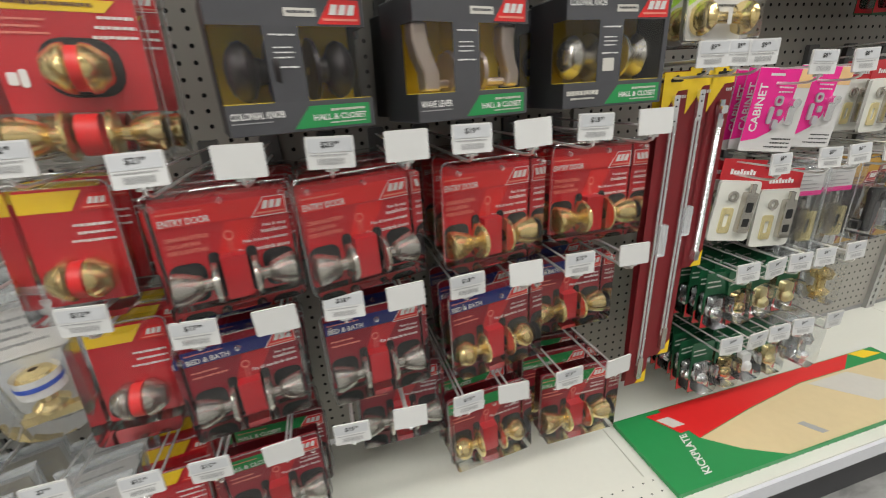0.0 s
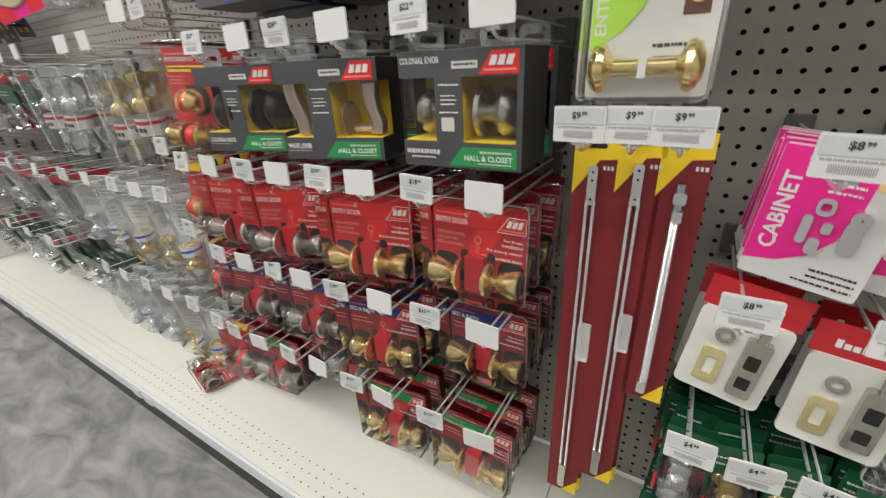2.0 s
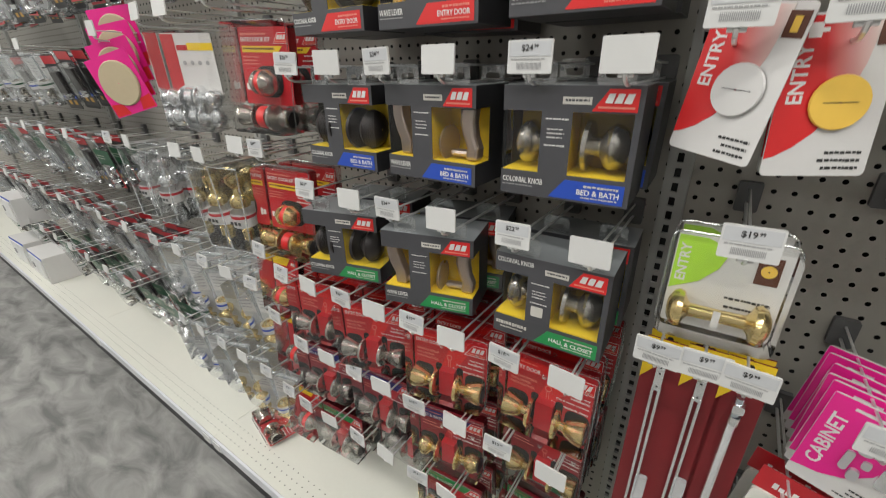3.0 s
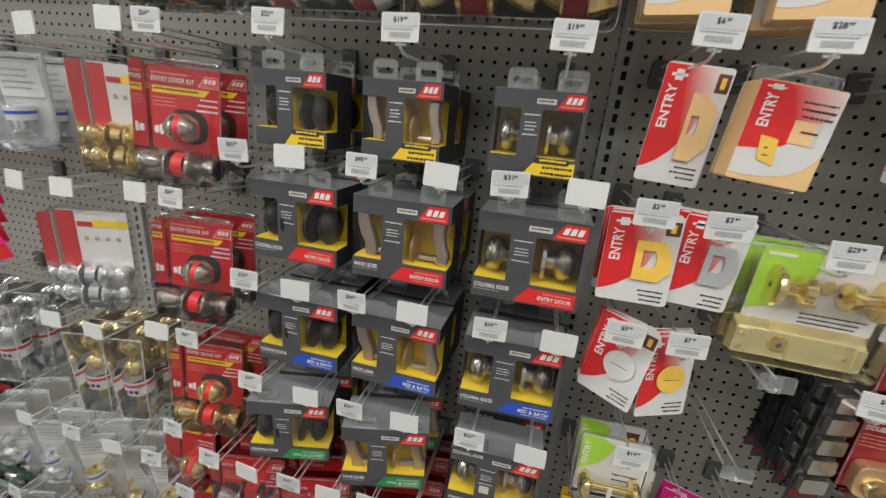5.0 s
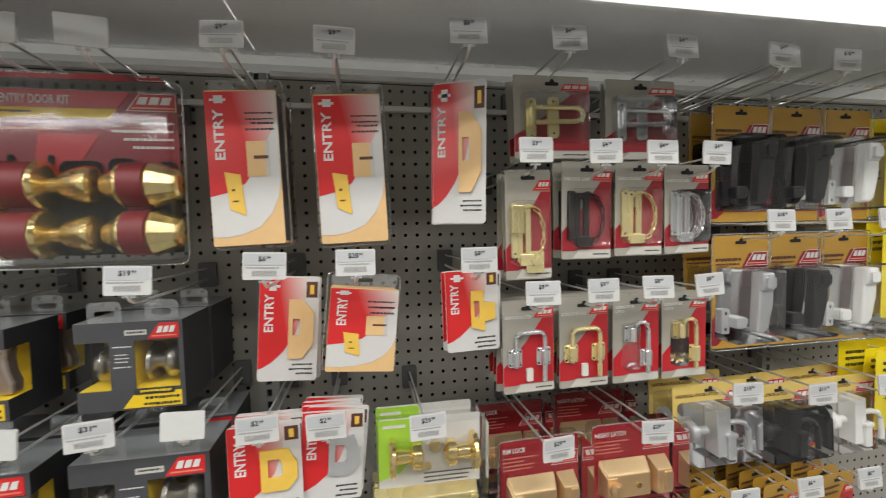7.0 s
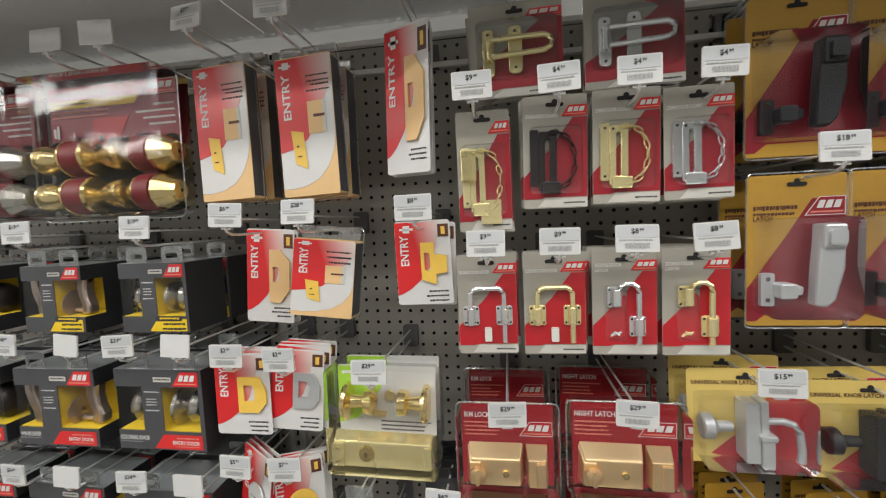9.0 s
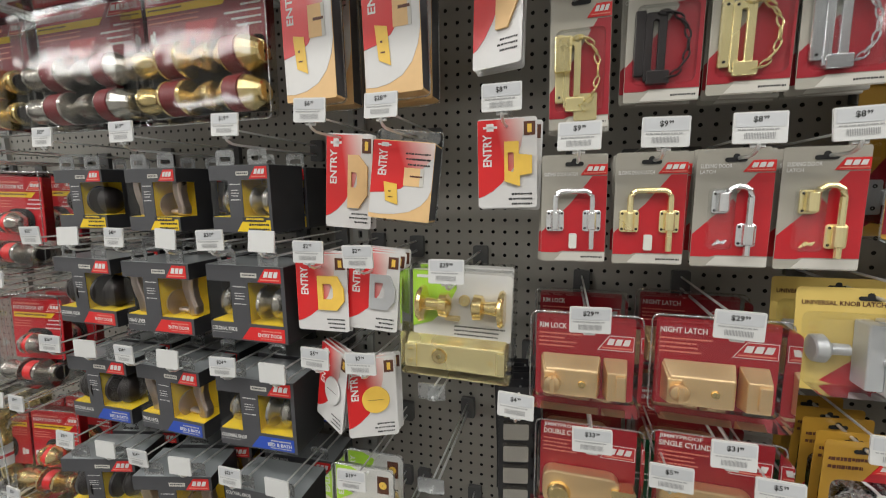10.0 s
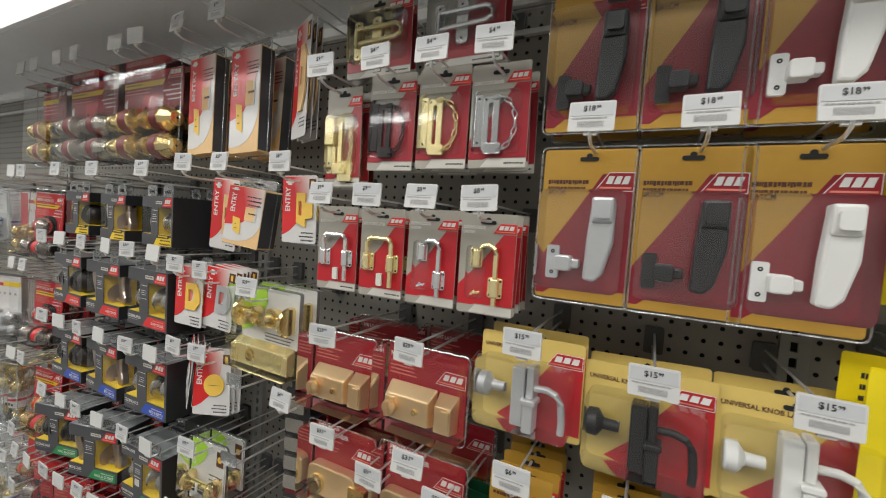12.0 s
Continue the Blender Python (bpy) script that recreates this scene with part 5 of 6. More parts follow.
def rod_card(length, style, w=0.053):
    ob = thing("door_spring_rod_card", "long red and yellow card with a steel door brace rod", "door hardware", "long rod cards")
    part("card", Shape().box(-w / 2, w / 2, .0004, .0016, 0, length), DULLRED, ob, "long red card")
    part("head_print", Shape().poly([(-w / 2, length - .001), (w / 2, length - .001), (w / 2, length - .030), (w * .1, length - .032), (-w / 2, length - .078)], -.0002, .0003), YELLOW, ob)
    part("foot_print", Shape().poly([(w * .0, 0), (w / 2, 0), (w / 2, .035)], -.0002, .0003), YELLOW, ob)
    bars(ob, [(w * (.20 + .09 * k), w * (.26 + .09 * k), length - .044, length - .039) for k in range(3)], -.0006, CARDWHITE, "brand_bar")
    hanging_slot(ob, w, length)
    if style == "thick":
        turns = int((length - .125) / .003)
        thread = [(.0015 * k, .0060 if k % 2 else .0052) for k in range(2 * turns)]
        part("rod", Shape().lathe(thread, (0, -.007, .03), "z", 10), CHROME, ob, "bright zinc threaded rod", True)
        part("rod_end", Shape().tube([(0, -.007, .03 + .003 * turns - .004), (0, -.007, length - .058)], .0055, 10), ZINC, ob, smooth=True)
        part("end_fitting", Shape().rounded(-w * .11, w * .15, length - .082, length - .068, -.0145, -.001, .003).lathe([(0, .0068), (.014, .0068)], (w * .02, -.007, length - .105), "z", 12), CHROME, ob, smooth=True)
        part("end_nut", Shape().rounded(-w * .14, w * .08, .02, .04, -.014, -.001, .003), CHROME, ob)
    else:
        for dx in (-.0045, .0045):
            part("rod", Shape().tube([(dx, -.005, .055), (dx, -.005, length - .085)], .0026, 8), CHROME, ob, smooth=True)
        part("end_fitting", Shape().rounded(-.0058, .0058, length - .090, length - .038, -.007, -.001, .0035), CHROME, ob)
        screw_holes(ob, [(0, length - .046), (0, length - .057), (0, length - .082)], -.0074, .0016)
        part("end_fitting", Shape().rounded(-.006, .006, .02, .075, -.010, -.001, .003), NICKEL, ob)
        part("screw_bag", Shape().rounded(.002, .020, length * .48, length * .58, -.010, -.001, .003), BAGRIM, ob)
    return ob


def pink_card(w=0.105, h=0.15):
    ob = thing("cabinet_lock_card", "magenta and white carded cabinet drawer lock", "lock", "cabinet lock cards")
    fx, fz = (lambda u: (u - .5) * w), (lambda v: v * h)
    part("card", Shape().rounded(-w / 2, w / 2, 0, h, .0004, .0016, .004), CARDWHITE, ob, "white printed card")
    part("pink_panel", Shape().poly([(fx(.005), fz(.99)), (fx(.76), fz(.99)), (fx(.74), fz(.60)), (fx(.66), fz(.40)), (fx(.50), fz(.25)), (fx(.28), fz(.16)), (fx(.005), fz(.12))], -.0002, .0003), PINK, ob)
    part("inset", Shape().box(fx(.76), fx(.99), -.0002, .0003, fz(.78), fz(.99)), BUFF, ob)
    words("CABINET", ob, fx(.08), fx(.23), fz(.24), fz(.82), -.0006, WHITE, True)
    bars(ob, textlines(fx(.34), fx(.70), fz(.84), 3, .008, .003, 51, .3, True) + [(fx(.22), fx(.48), fz(.905), fz(.935))], -.0006, WHITE)
    bars(ob, textlines(fx(.45), fx(.95), fz(.17), 3, .0075, .003, 52, .25, True), -.0002, INK)
    part("key", Shape().rounded(fx(.36), fx(.44), fz(.34), fz(.55), -.004, -.0006, .004), SILVER, ob)
    part("washer", Shape().ring(arc_rect(fx(.42), fx(.56), fz(.56), fz(.68), .006), arc_rect(fx(.45), fx(.53), fz(.59), fz(.65), .003), -.004, -.0006), SILVER, ob)
    part("cam", Shape().rounded(fx(.46), fx(.56), fz(.28), fz(.40), -.006, -.0006, .005), SILVER, ob)
    part("nut", Shape().rounded(fx(.52), fx(.60), fz(.44), fz(.52), -.004, -.0006, .003), SILVER, ob)
    part("cylinder", Shape().lathe([(0, .001), (0, .008), (.012, .008)], (fx(.76), -.012, fz(.60)), "y", 14).rounded(fx(.68), fx(.82), fz(.34), fz(.56), -.006, -.0006, .004), CHROME, ob, smooth=True)
    return ob


def blister_latch(w=0.088, h=0.16, finish="brass"):
    ob = thing("spare_latch_card", "red headed card with spare latch bolts in a milky blister", "door hardware", "spare latch cards")
    fx, fz = (lambda u: (u - .5) * w), (lambda v: v * h)
    part("card", Shape().box(-w / 2, w / 2, .0004, .0016, fz(.75), fz(1)), RED, ob, "red header card")
    bars(ob, [(fx(.2 + .075 * k), fx(.26 + .075 * k), fz(.82), fz(.865 if k % 3 else .885)) for k in range(8)], -.0004, WHITE, "brand_bar")
    part("tray", Shape().rounded(fx(.02), fx(.98), 0, fz(.75), -.004, .002, .008), MILKY, ob, "milky plastic tray")
    part("strike", Shape().ring(arc_rect(fx(.20), fx(.46), fz(.10), fz(.42), .005), arc_rect(fx(.27), fx(.39), fz(.18), fz(.34), .003), -.007, -.0042), PALEBRASS, ob)
    part("collar", Shape().lathe([(0, .011), (.004, .011), (.004, .006), (0, .006), (0, .011)], (fx(.36), -.009, fz(.56)), "y", 18), NICKEL, ob, smooth=True)
    part("latch_bolt", Shape().rounded(fx(.58), fx(.84), fz(.12), fz(.62), -.016, -.0042, .004).lathe([(0, .006), (.02, .006)], (fx(.71), -.012, fz(.60)), "z", 12), NICKEL, ob, smooth=True)
    part("latch_slot", Shape().rounded(fx(.64), fx(.78), fz(.20), fz(.30), -.0168, -.0160, .002).rounded(fx(.64), fx(.78), fz(.38), fz(.50), -.0168, -.0160, .002), DARK, ob)
    return ob


def green_card(metal, w=0.062, h=0.13):
    ob = thing("small_latch_card", "dark green and red carded small hardware in a clear blister", "door hardware", "green hardware cards")
    fx, fz = (lambda u: (u - .5) * w), (lambda v: v * h)
    part("card", Shape().rounded(-w / 2, w / 2, 0, h, .0004, .0016, .003), DKGREEN, ob, "dark green card")
    part("red_panel", Shape().poly([(fx(.01), fz(.02)), (fx(.99), fz(.02)), (fx(.99), fz(.55)), (fx(.5), fz(.42)), (fx(.01), fz(.25))], -.0001, .0003), RED, ob)
    bars(ob, textlines(fx(.08), fx(.7), fz(.86), 2, .011, .004, 61, .3), -.0004, PALEGREY)
    part("bumper", Shape().lathe([(0, .001), (0, .008), (.004, .012), (.010, .015), (.014, .014)], (fx(.5), -.016, fz(.30)), "y", 18).rounded(fx(.3), fx(.7), fz(.38), fz(.56), -.008, -.0006, .004), metal, ob, smooth=True)
    part("blister", Shape().rounded(fx(.06), fx(.94), fz(.06), fz(.62), -.022, -.0006, .012), CLEAR, ob, "clear blister")
    return ob


def clear_pack(metal, sticker, w=0.12, h=0.21, kindname="door hardware"):
    ob = thing("clear_hardware_pack", "clear plastic pack of loose door hardware on a peg hook", "door hardware", "clear hardware packs")
    def side(k):
        low = [(k * w * .40 * math.cos(radians(a)), k * w * .30 * math.sin(radians(a)) + w * .30) for a in range(-170, -9, 20)]
        return [(-k * w * .5, h * (.5 + .5 * k))] + low + [(k * w * .5, h * (.5 + .5 * k))]
    part("tray", Shape().poly(side(.86), .002, .004), FROST, ob, "frosted white tray")
    part("insert", Shape().box(-w * .36, w * .36, -.0002, .001, h * .56, h * .90), CARDWHITE if sticker else GREYCARD, ob, "printed card insert")
    bars(ob, textlines(-w * .3, w * .3, h * .84, 4, h * .06, .005, int(w * 1000) + int(h * 1000), .4), -.0006, INKGREY)
    part("product", Shape().lathe([(0, .002), (0, .018), (.008, .021), (.016, .011), (.034, .010), (.040, .020), (.052, .023), (.060, .018), (.064, .005)], (0, -.020, h * .18), "z", 16), metal, ob, smooth=True)
    part("strike", Shape().rounded(-w * .30, w * .30, h * .10, h * .17, -.026, -.014, .003), metal, ob)
    if sticker:
        part("label_wrap", Shape().lathe([(0, .0255), (h * .14, .0255)], (0, -.020, h * .34), "z", 18), CARDWHITE, ob)
        part("label_band", Shape().lathe([(0, .0262), (h * .035, .0262)], (0, -.020, h * .40), "z", 18), sticker, ob, smooth=True)
    part("shell", Shape().poly(side(.94), -.046, .004), BAG, ob, "clear plastic shell")
    part("shell_rim", Shape().ring(side(1.0), side(.90), -.003, .004), BAGRIM, ob)
    return ob


def header_pack(w=0.09, h=0.20):
    ob = thing("latch_header_pack", "clear bag of brass latch parts under a white and magenta header", "door hardware", "header card packs")
    fx, fz = (lambda u: (u - .5) * w), (lambda v: v * h)
    part("header", Shape().box(fx(.03), fx(.97), .002, .003, fz(.68), fz(.96)), CARDWHITE, ob, "white header card")
    part("stripe", Shape().box(fx(.03), fx(.97), .0008, .0014, fz(.68), fz(.73)), PINK, ob)
    bars(ob, textlines(fx(.1), fx(.9), fz(.90), 4, h * .045, .003, 91, .4), .0012, INKGREY)
    part("strike", Shape().ring(arc_rect(fx(.50), fx(.92), fz(.16), fz(.50), .004), arc_rect(fx(.62), fx(.80), fz(.25), fz(.41), .004), -.005, -.001), PALEBRASS, ob)
    part("latch_bolt", Shape().rounded(fx(.24), fx(.46), fz(.20), fz(.56), -.014, -.001, .003).lathe([(0, .006), (.02, .006)], (fx(.35), -.008, fz(.55)), "z", 12), NICKEL, ob, smooth=True)
    part("collar", Shape().lathe([(0, .009), (.003, .009), (.003, .006), (0, .006), (0, .009)], (fx(.15), -.006, fz(.22)), "y", 16), CHROME, ob, smooth=True)
    part("bag", Shape().rounded(fx(0), fx(1), 0, h, -.018, .006, .008), BAG, ob, "clear plastic bag")
    part("bag_rim", outline(arc_rect(fx(0), fx(1), 0, h, .008), -.006, .0012), BAGRIM, ob)
    return ob


def cylinder_pack(metal, mname, w=0.095, h=0.25):
    ob = thing("lock_cylinder_pack", "%s lock cylinder in a clear tapered pack with white label" % mname, "door lock", "lock cylinder packs")
    fx, fz = (lambda u: (u - .5) * w), (lambda v: v * h)
    part("knob", Shape().lathe([(0, .014), (.006, .026), (.020, .029), (.032, .024), (.04, .014), (.058, .012), (.062, .018), (.078, .027), (.092, .027), (.098, .016), (.10, .002)], (0, 0, fz(.50)), "z", 20), metal, ob, smooth=True)
    part("spindle", Shape().lathe([(0, .002), (0, .014), (.03, .016), (.04, .008)], (0, 0, fz(.10)), "z", 14), metal, ob, smooth=True)
    part("label_wrap", Shape().lathe([(0, .0335), (h * .17, .0345)], (0, 0, fz(.29)), "z", 20), CARDWHITE, ob)
    part("label_band", Shape().lathe([(0, .0348), (h * .035, .0350)], (0, 0, fz(.40)), "z", 20), RED, ob, smooth=True)
    bars(ob, [(fx(.3 + .14 * k), fx(.4 + .14 * k), fz(.33), fz(.37)) for k in range(3)], -.0352, INK)
    edge = [(fx(.0), fz(1)), (fx(1), fz(1)), (fx(.86), 0), (fx(.14), 0)]
    part("shell", Shape().poly(edge, -.036, .03), BAG, ob, "clear tapered shell")
    part("shell_rim", outline(edge, -.036, .0018), BAGRIM, ob)
    return ob


def disc_card(w=0.15, h=0.165):
    ob = thing("felt_disc_card", "magenta card with a round tan felt disc", "door hardware", "felt disc cards")
    part("card", Shape().rounded(-w / 2, w / 2, 0, h, .0004, .0016, .003), PINK, ob, "magenta card")
    part("disc", Shape().lathe([(0, .001), (0, w * .40), (.003, w * .42), (.006, w * .42)], (0, -.006, h * .52), "y", 30), TAN, ob, smooth=True)
    part("red_foot", Shape().poly([(-w * .48, h * .02), (-w * .14, h * .02), (-w * .22, h * .2), (-w * .48, h * .24)], -.0004, .0002), BRIGHTRED, ob)
    part("red_foot", Shape().poly([(w * .16, h * .02), (w * .48, h * .02), (w * .48, h * .24), (w * .22, h * .2)], -.0004, .0002), BRIGHTRED, ob)
    return ob


def glass_knob_card(w=0.146, h=0.125):
    ob = thing("glass_knob_card", "brass door knob set on a white and lime green card", "door knob", "green and white cards")
    fx, fz = (lambda u: (u - .5) * w), (lambda v: v * h)
    part("card", Shape().rounded(fx(.05), fx(.97), fz(.04), fz(.97), .004, .0052, .004), CARDWHITE, ob, "white printed card")
    part("green_panel", Shape().poly([(fx(.06), fz(.95)), (fx(.30), fz(.95)), (fx(.50), fz(.86)), (fx(.44), fz(.68)), (fx(.30), fz(.52)), (fx(.06), fz(.40))], .003, .0036), LIME, ob)
    bars(ob, textlines(fx(.5), fx(.9), fz(.42), 2, .012, .004, 71, .3, True), .0034, INK)
    words("ENTRY", ob, fx(.09), fx(.18), fz(.50), fz(.88), .0026, WHITE, True)
    part("inset", Shape().box(fx(.72), fx(.90), .0034, .0038, fz(.60), fz(.86)), BROWN, ob)
    part("inset_mark", Shape().lathe([(0, .001), (0, .008)], (fx(.81), .0026, fz(.73)), "y", 16), GOLDPRINT, ob)
    prof = [(0, .002), (.001, .012), (.006, .022), (.012, .0255), (.018, .0235), (.022, .014), (.026, .009), (.056, .0085)]
    part("knob", Shape().lathe(prof, (fx(.08), -.012, fz(.26)), "x", 20), BRASS, ob, smooth=True)
    part("knob", Shape().lathe(prof, (fx(.93), -.012, fz(.26)), "x", 20, -1), BRASS, ob, smooth=True)
    part("price_patch", Shape().box(fx(.47), fx(.53), -.024, -.023, fz(.18), fz(.34)), CARDWHITE, ob)
    part("shell", Shape().rounded(fx(.02), fx(.98), fz(.01), fz(.98), -.030, .01, .01), CLEAR, ob, "clear plastic shell")
    part("shell_rim", outline(arc_rect(fx(0), fx(1), 0, h, .012), -.002), RIM, ob, smooth=True)
    return ob


def mortise_pack(w=0.19, h=0.175):
    ob = thing("mortise_lock_pack", "brass mortise lock with knobs on a white and lime card", "door lock", "green and white cards")
    fx, fz = (lambda u: (u - .5) * w), (lambda v: v * h)
    part("card", Shape().rounded(fx(.03), fx(.97), fz(.31), fz(.98), .004, .0052, .004), CARDWHITE, ob, "white printed card")
    part("green_panel", Shape().poly([(fx(.03), fz(.97)), (fx(.44), fz(.97)), (fx(.46), fz(.80)), (fx(.36), fz(.60)), (fx(.22), fz(.46)), (fx(.03), fz(.40))], .003, .0036), LIME, ob)
    bars(ob, textlines(fx(.44), fx(.93), fz(.44), 3, .007, .003, 72, .3), .0034, INK)
    bars(ob, [(fx(.07), fx(.27), fz(.895), fz(.925))], .0026, WHITE, "house_mark")
    prof = [(0, .004), (0, .027), (.004, .031), (.009, .029), (.014, .012), (.032, .010), (.037, .020), (.050, .021), (.056, .004)]
    part("knob", Shape().lathe(prof, (fx(.12), -.010, fz(.66)), "x", 20), BRASS, ob, smooth=True)
    part("knob", Shape().lathe(prof, (fx(.92), -.010, fz(.66)), "x", 20, -1), BRASS, ob, smooth=True)
    part("keyhole_plate", Shape().lathe([(0, .001), (0, .009), (.004, .010)], (fx(.54), -.004, fz(.70)), "y", 16).rounded(fx(.36), fx(.50), fz(.50), fz(.54), -.006, .002, .002), BRASS, ob, smooth=True)
    part("lock_case", Shape().hipped(fx(-.02), fx(.94), fz(0), fz(.33), .006, -.014, .003, .002, h * .07), PALEBRASS, ob, "bright brass lock case", bevel=.002)
    part("face_plate", Shape().rounded(fx(-.015), fx(.10), fz(.02), fz(.25), -.018, -.013, .002).rounded(fx(.86), fx(.93), fz(.03), fz(.24), -.0165, -.0135, .002), PALEBRASS, ob, bevel=.001)
    part("case_hub", Shape().lathe([(0, .004), (0, .012), (.004, .014)], (fx(.32), -.018, fz(.15)), "y", 18).lathe([(0, .001), (0, .003), (.002, .003)], (fx(.04), -.020, fz(.08)), "y", 10).lathe([(0, .001), (0, .003), (.002, .003)], (fx(.04), -.020, fz(.20)), "y", 10).lathe([(0, .001), (0, .003), (.002, .003)], (fx(.80), -.016, fz(.13)), "y", 10), BRASS, ob, smooth=True)
    part("shell", Shape().rounded(fx(-.03), fx(1.0), fz(-.02), fz(1), -.03, .01, .008), CLEAR, ob, "clear plastic shell")
    return ob


def black_strip_pack(w=0.06, h=0.235):
    ob = thing("weather_strip_pack", "black narrow blister packs of door hardware on one hook", "door hardware", "black narrow packs")
    part("card", Shape().box(-w / 2, w / 2, .0004, .002, 0, h), BLACK, ob, "black card")
    part("red_panel", Shape().box(-w * .4, w * .4, -.0003, .0002, h * .04, h * .10), DULLRED, ob)
    sl = Shape()
    for k in range(5):
        sl.rounded(-w * .38, w * .38, h * (.12 + .17 * k), h * (.24 + .17 * k), -.012, -.001, .003)
    part("hinge_leaf", sl, NICKEL if w > .05 else BLACK, ob)
    return ob


def kick_plate(w=0.90, d=0.205):
    ob = thing("kickplate_pack", "flat brass kickplate in green and red sleeve on the deck", "door hardware")
    def flat(pts, z0, z1):
        sh = Shape().poly(pts, -z1, -z0)
        sh.v = [(x, z, -y) for x, y, z in sh.v]
        return sh
    part("sleeve", flat([(0, 0), (w, 0), (w, d), (0, d)], 0, .012), GREEN, ob, "green printed sleeve")
    part("red_band", flat([(.13, d - .002), (.80, d - .002), (.72, d - .045), (.55, d - .045), (.34, d - .072), (.155, d - .105)], .0122, .0125), BRIGHTRED, ob)
    part("brass_print", flat([(.157, d - .106), (.34, d - .074), (.55, d - .047), (.86, d - .047), (.88, .002), (.30, .002), (.22, .045)], .0122, .0125), CREAM, ob, "golden brass plate print")
    part("grey_inset", flat([(.565, d - .055), (.71, d - .055), (.80, .05), (.66, .05)], .0128, .0131), PALEGREY, ob)
    part("slot_picture", flat([(.40, .06), (.42, .06), (.445, .02), (.425, .02)], .0128, .0131), INKGREY, ob)
    part("end_band", flat([(.80, d - .002), (.86, d - .002), (.89, d - .03), (.82, d - .03)], .0128, .0131), YELLOW, ob)
    part("badge", flat([(.085, d - .012), (.135, d - .012), (.175, d - .08), (.125, d - .08)], .0128, .0131), BRIGHTRED, ob)
    part("badge_border", flat([(.10, d - .03), (.135, d - .03), (.155, d - .062), (.12, d - .062)], .0133, .0136), PALEGREY, ob)
    sh = Shape()
    vs, fs = lettering("KICKPLATE")
    sh.add([(.085 + (1 - b) * .020 + a * .03, .02 + a * .10, .0126) for a, b in vs], fs)
    part("lettering", sh, WHITE, ob)
    return ob


# ---- knob section: boxed sets ----
COLS = ((.012, "black"), (.219, "wave"), (.440, "ball"))
BOXTAGS = {"red": (-.082, .025, .156, .288, .396, .505), "blue": (-.084, .028, .145, .258, .395, .508), "green": (-.088, .045, .144, .258, .386, .499)}
for label, z, yy in (("yellow", 1.640, .60), ("red", 1.432, .57), ("blue", 1.206, .57), ("green", .964, .565)):
    for cx, style in COLS:
        ww = .14 if label == "yellow" else .176
        b = knob_box(style, label, ww, .128 if label == "yellow" else .147)
        if label == "green" and style != "ball":
            put(b, cx - (.018 if style == "black" else .003), .555, z, 1, .115, 0, 0, 14, .6)
            continue
        put(b, cx + (-.02 if label == "yellow" else 0), yy, z + random.uniform(-.003, .003), 1, .115, 0, 0, random.uniform(-2.5, 2.5), .6)
PRICES = {"yellow": ("$22", "$19", "$19"), "red": ("$32", "$40", "$31"), "blue": ("$26", "$34", "$24"), "green": ("$21", "$24", "$22")}
for label, z in (("yellow", 1.803), ("red", 1.600), ("blue", 1.356), ("green", 1.12)):
    for k, ((cx, style), p) in enumerate(zip(COLS, PRICES[label])):
        if label == "yellow":
            price_hook((-.006, .212, .450)[k], z - .002, p)
        else:
            price_hook(BOXTAGS[label][2 * k], z, p)
            price_hook(BOXTAGS[label][2 * k + 1], z, "")

# ---- knob section: carded sets ----
# for each row: place along the wall, distance out, turn, finish
SETS = {"entry": ((-.132, .575, 12, "nickel"), (.046, .568, 14, "nickel"), (.243, .576, 11, "brass"), (.443, .598, 2, "brass")),
        "bed": ((-.155, .580, 9, "nickel"), (.044, .588, 5, "nickel"), (.247, .575, 8, "brass"), (.438, .645, 0, "brass")),
        "hall": ((-.156, .592, 4, "nickel"), (.078, .642, 0, "nickel"), (.240, .590, 4, "brass"), (.434, .592, 0, "brass"))}
CARDTAGS = {"entry": (-.185, -.085, .014, .108, .197, .288, .388, .493), "bed": (-.190, -.088, .002, .092, .187, .287, .381, .487), "hall": (-.223, -.121, -.016, .078, .180, .266, .377, .479)}
for kind, z, tag, prices in (("entry", .740, .908, ("$21", "$23", "$19", "$18")), ("bed", .540, .692, ("$17", "$18", "$18", "$15")), ("hall", .308, .466, ("$15", "$15", "$15", "$13"))):
    for k, ((cx, out, turn, fin), p) in enumerate(zip(SETS[kind], prices)):
        prof = BALL if (kind, k) in (("bed", 2), ("hall", 2)) else TULIP
        c = knob_clamshell(kind, fin, prof, .170 if kind == "entry" else .166, .165 if kind == "entry" else .155)
        put(c, cx, out, z + (.06 if (kind, k) == ("hall", 1) else 0) + random.uniform(-.004, .004), 3 if kind == "entry" else 2, .066, random.uniform(-2, 1), random.uniform(-1, 1), turn)
        tip = .516 + .006 * k if kind == "entry" else .538
        price_hook(CARDTAGS[kind][2 * k], tag, p, tip=tip)
        price_hook(CARDTAGS[kind][2 * k + 1], tag, "", tip=tip)

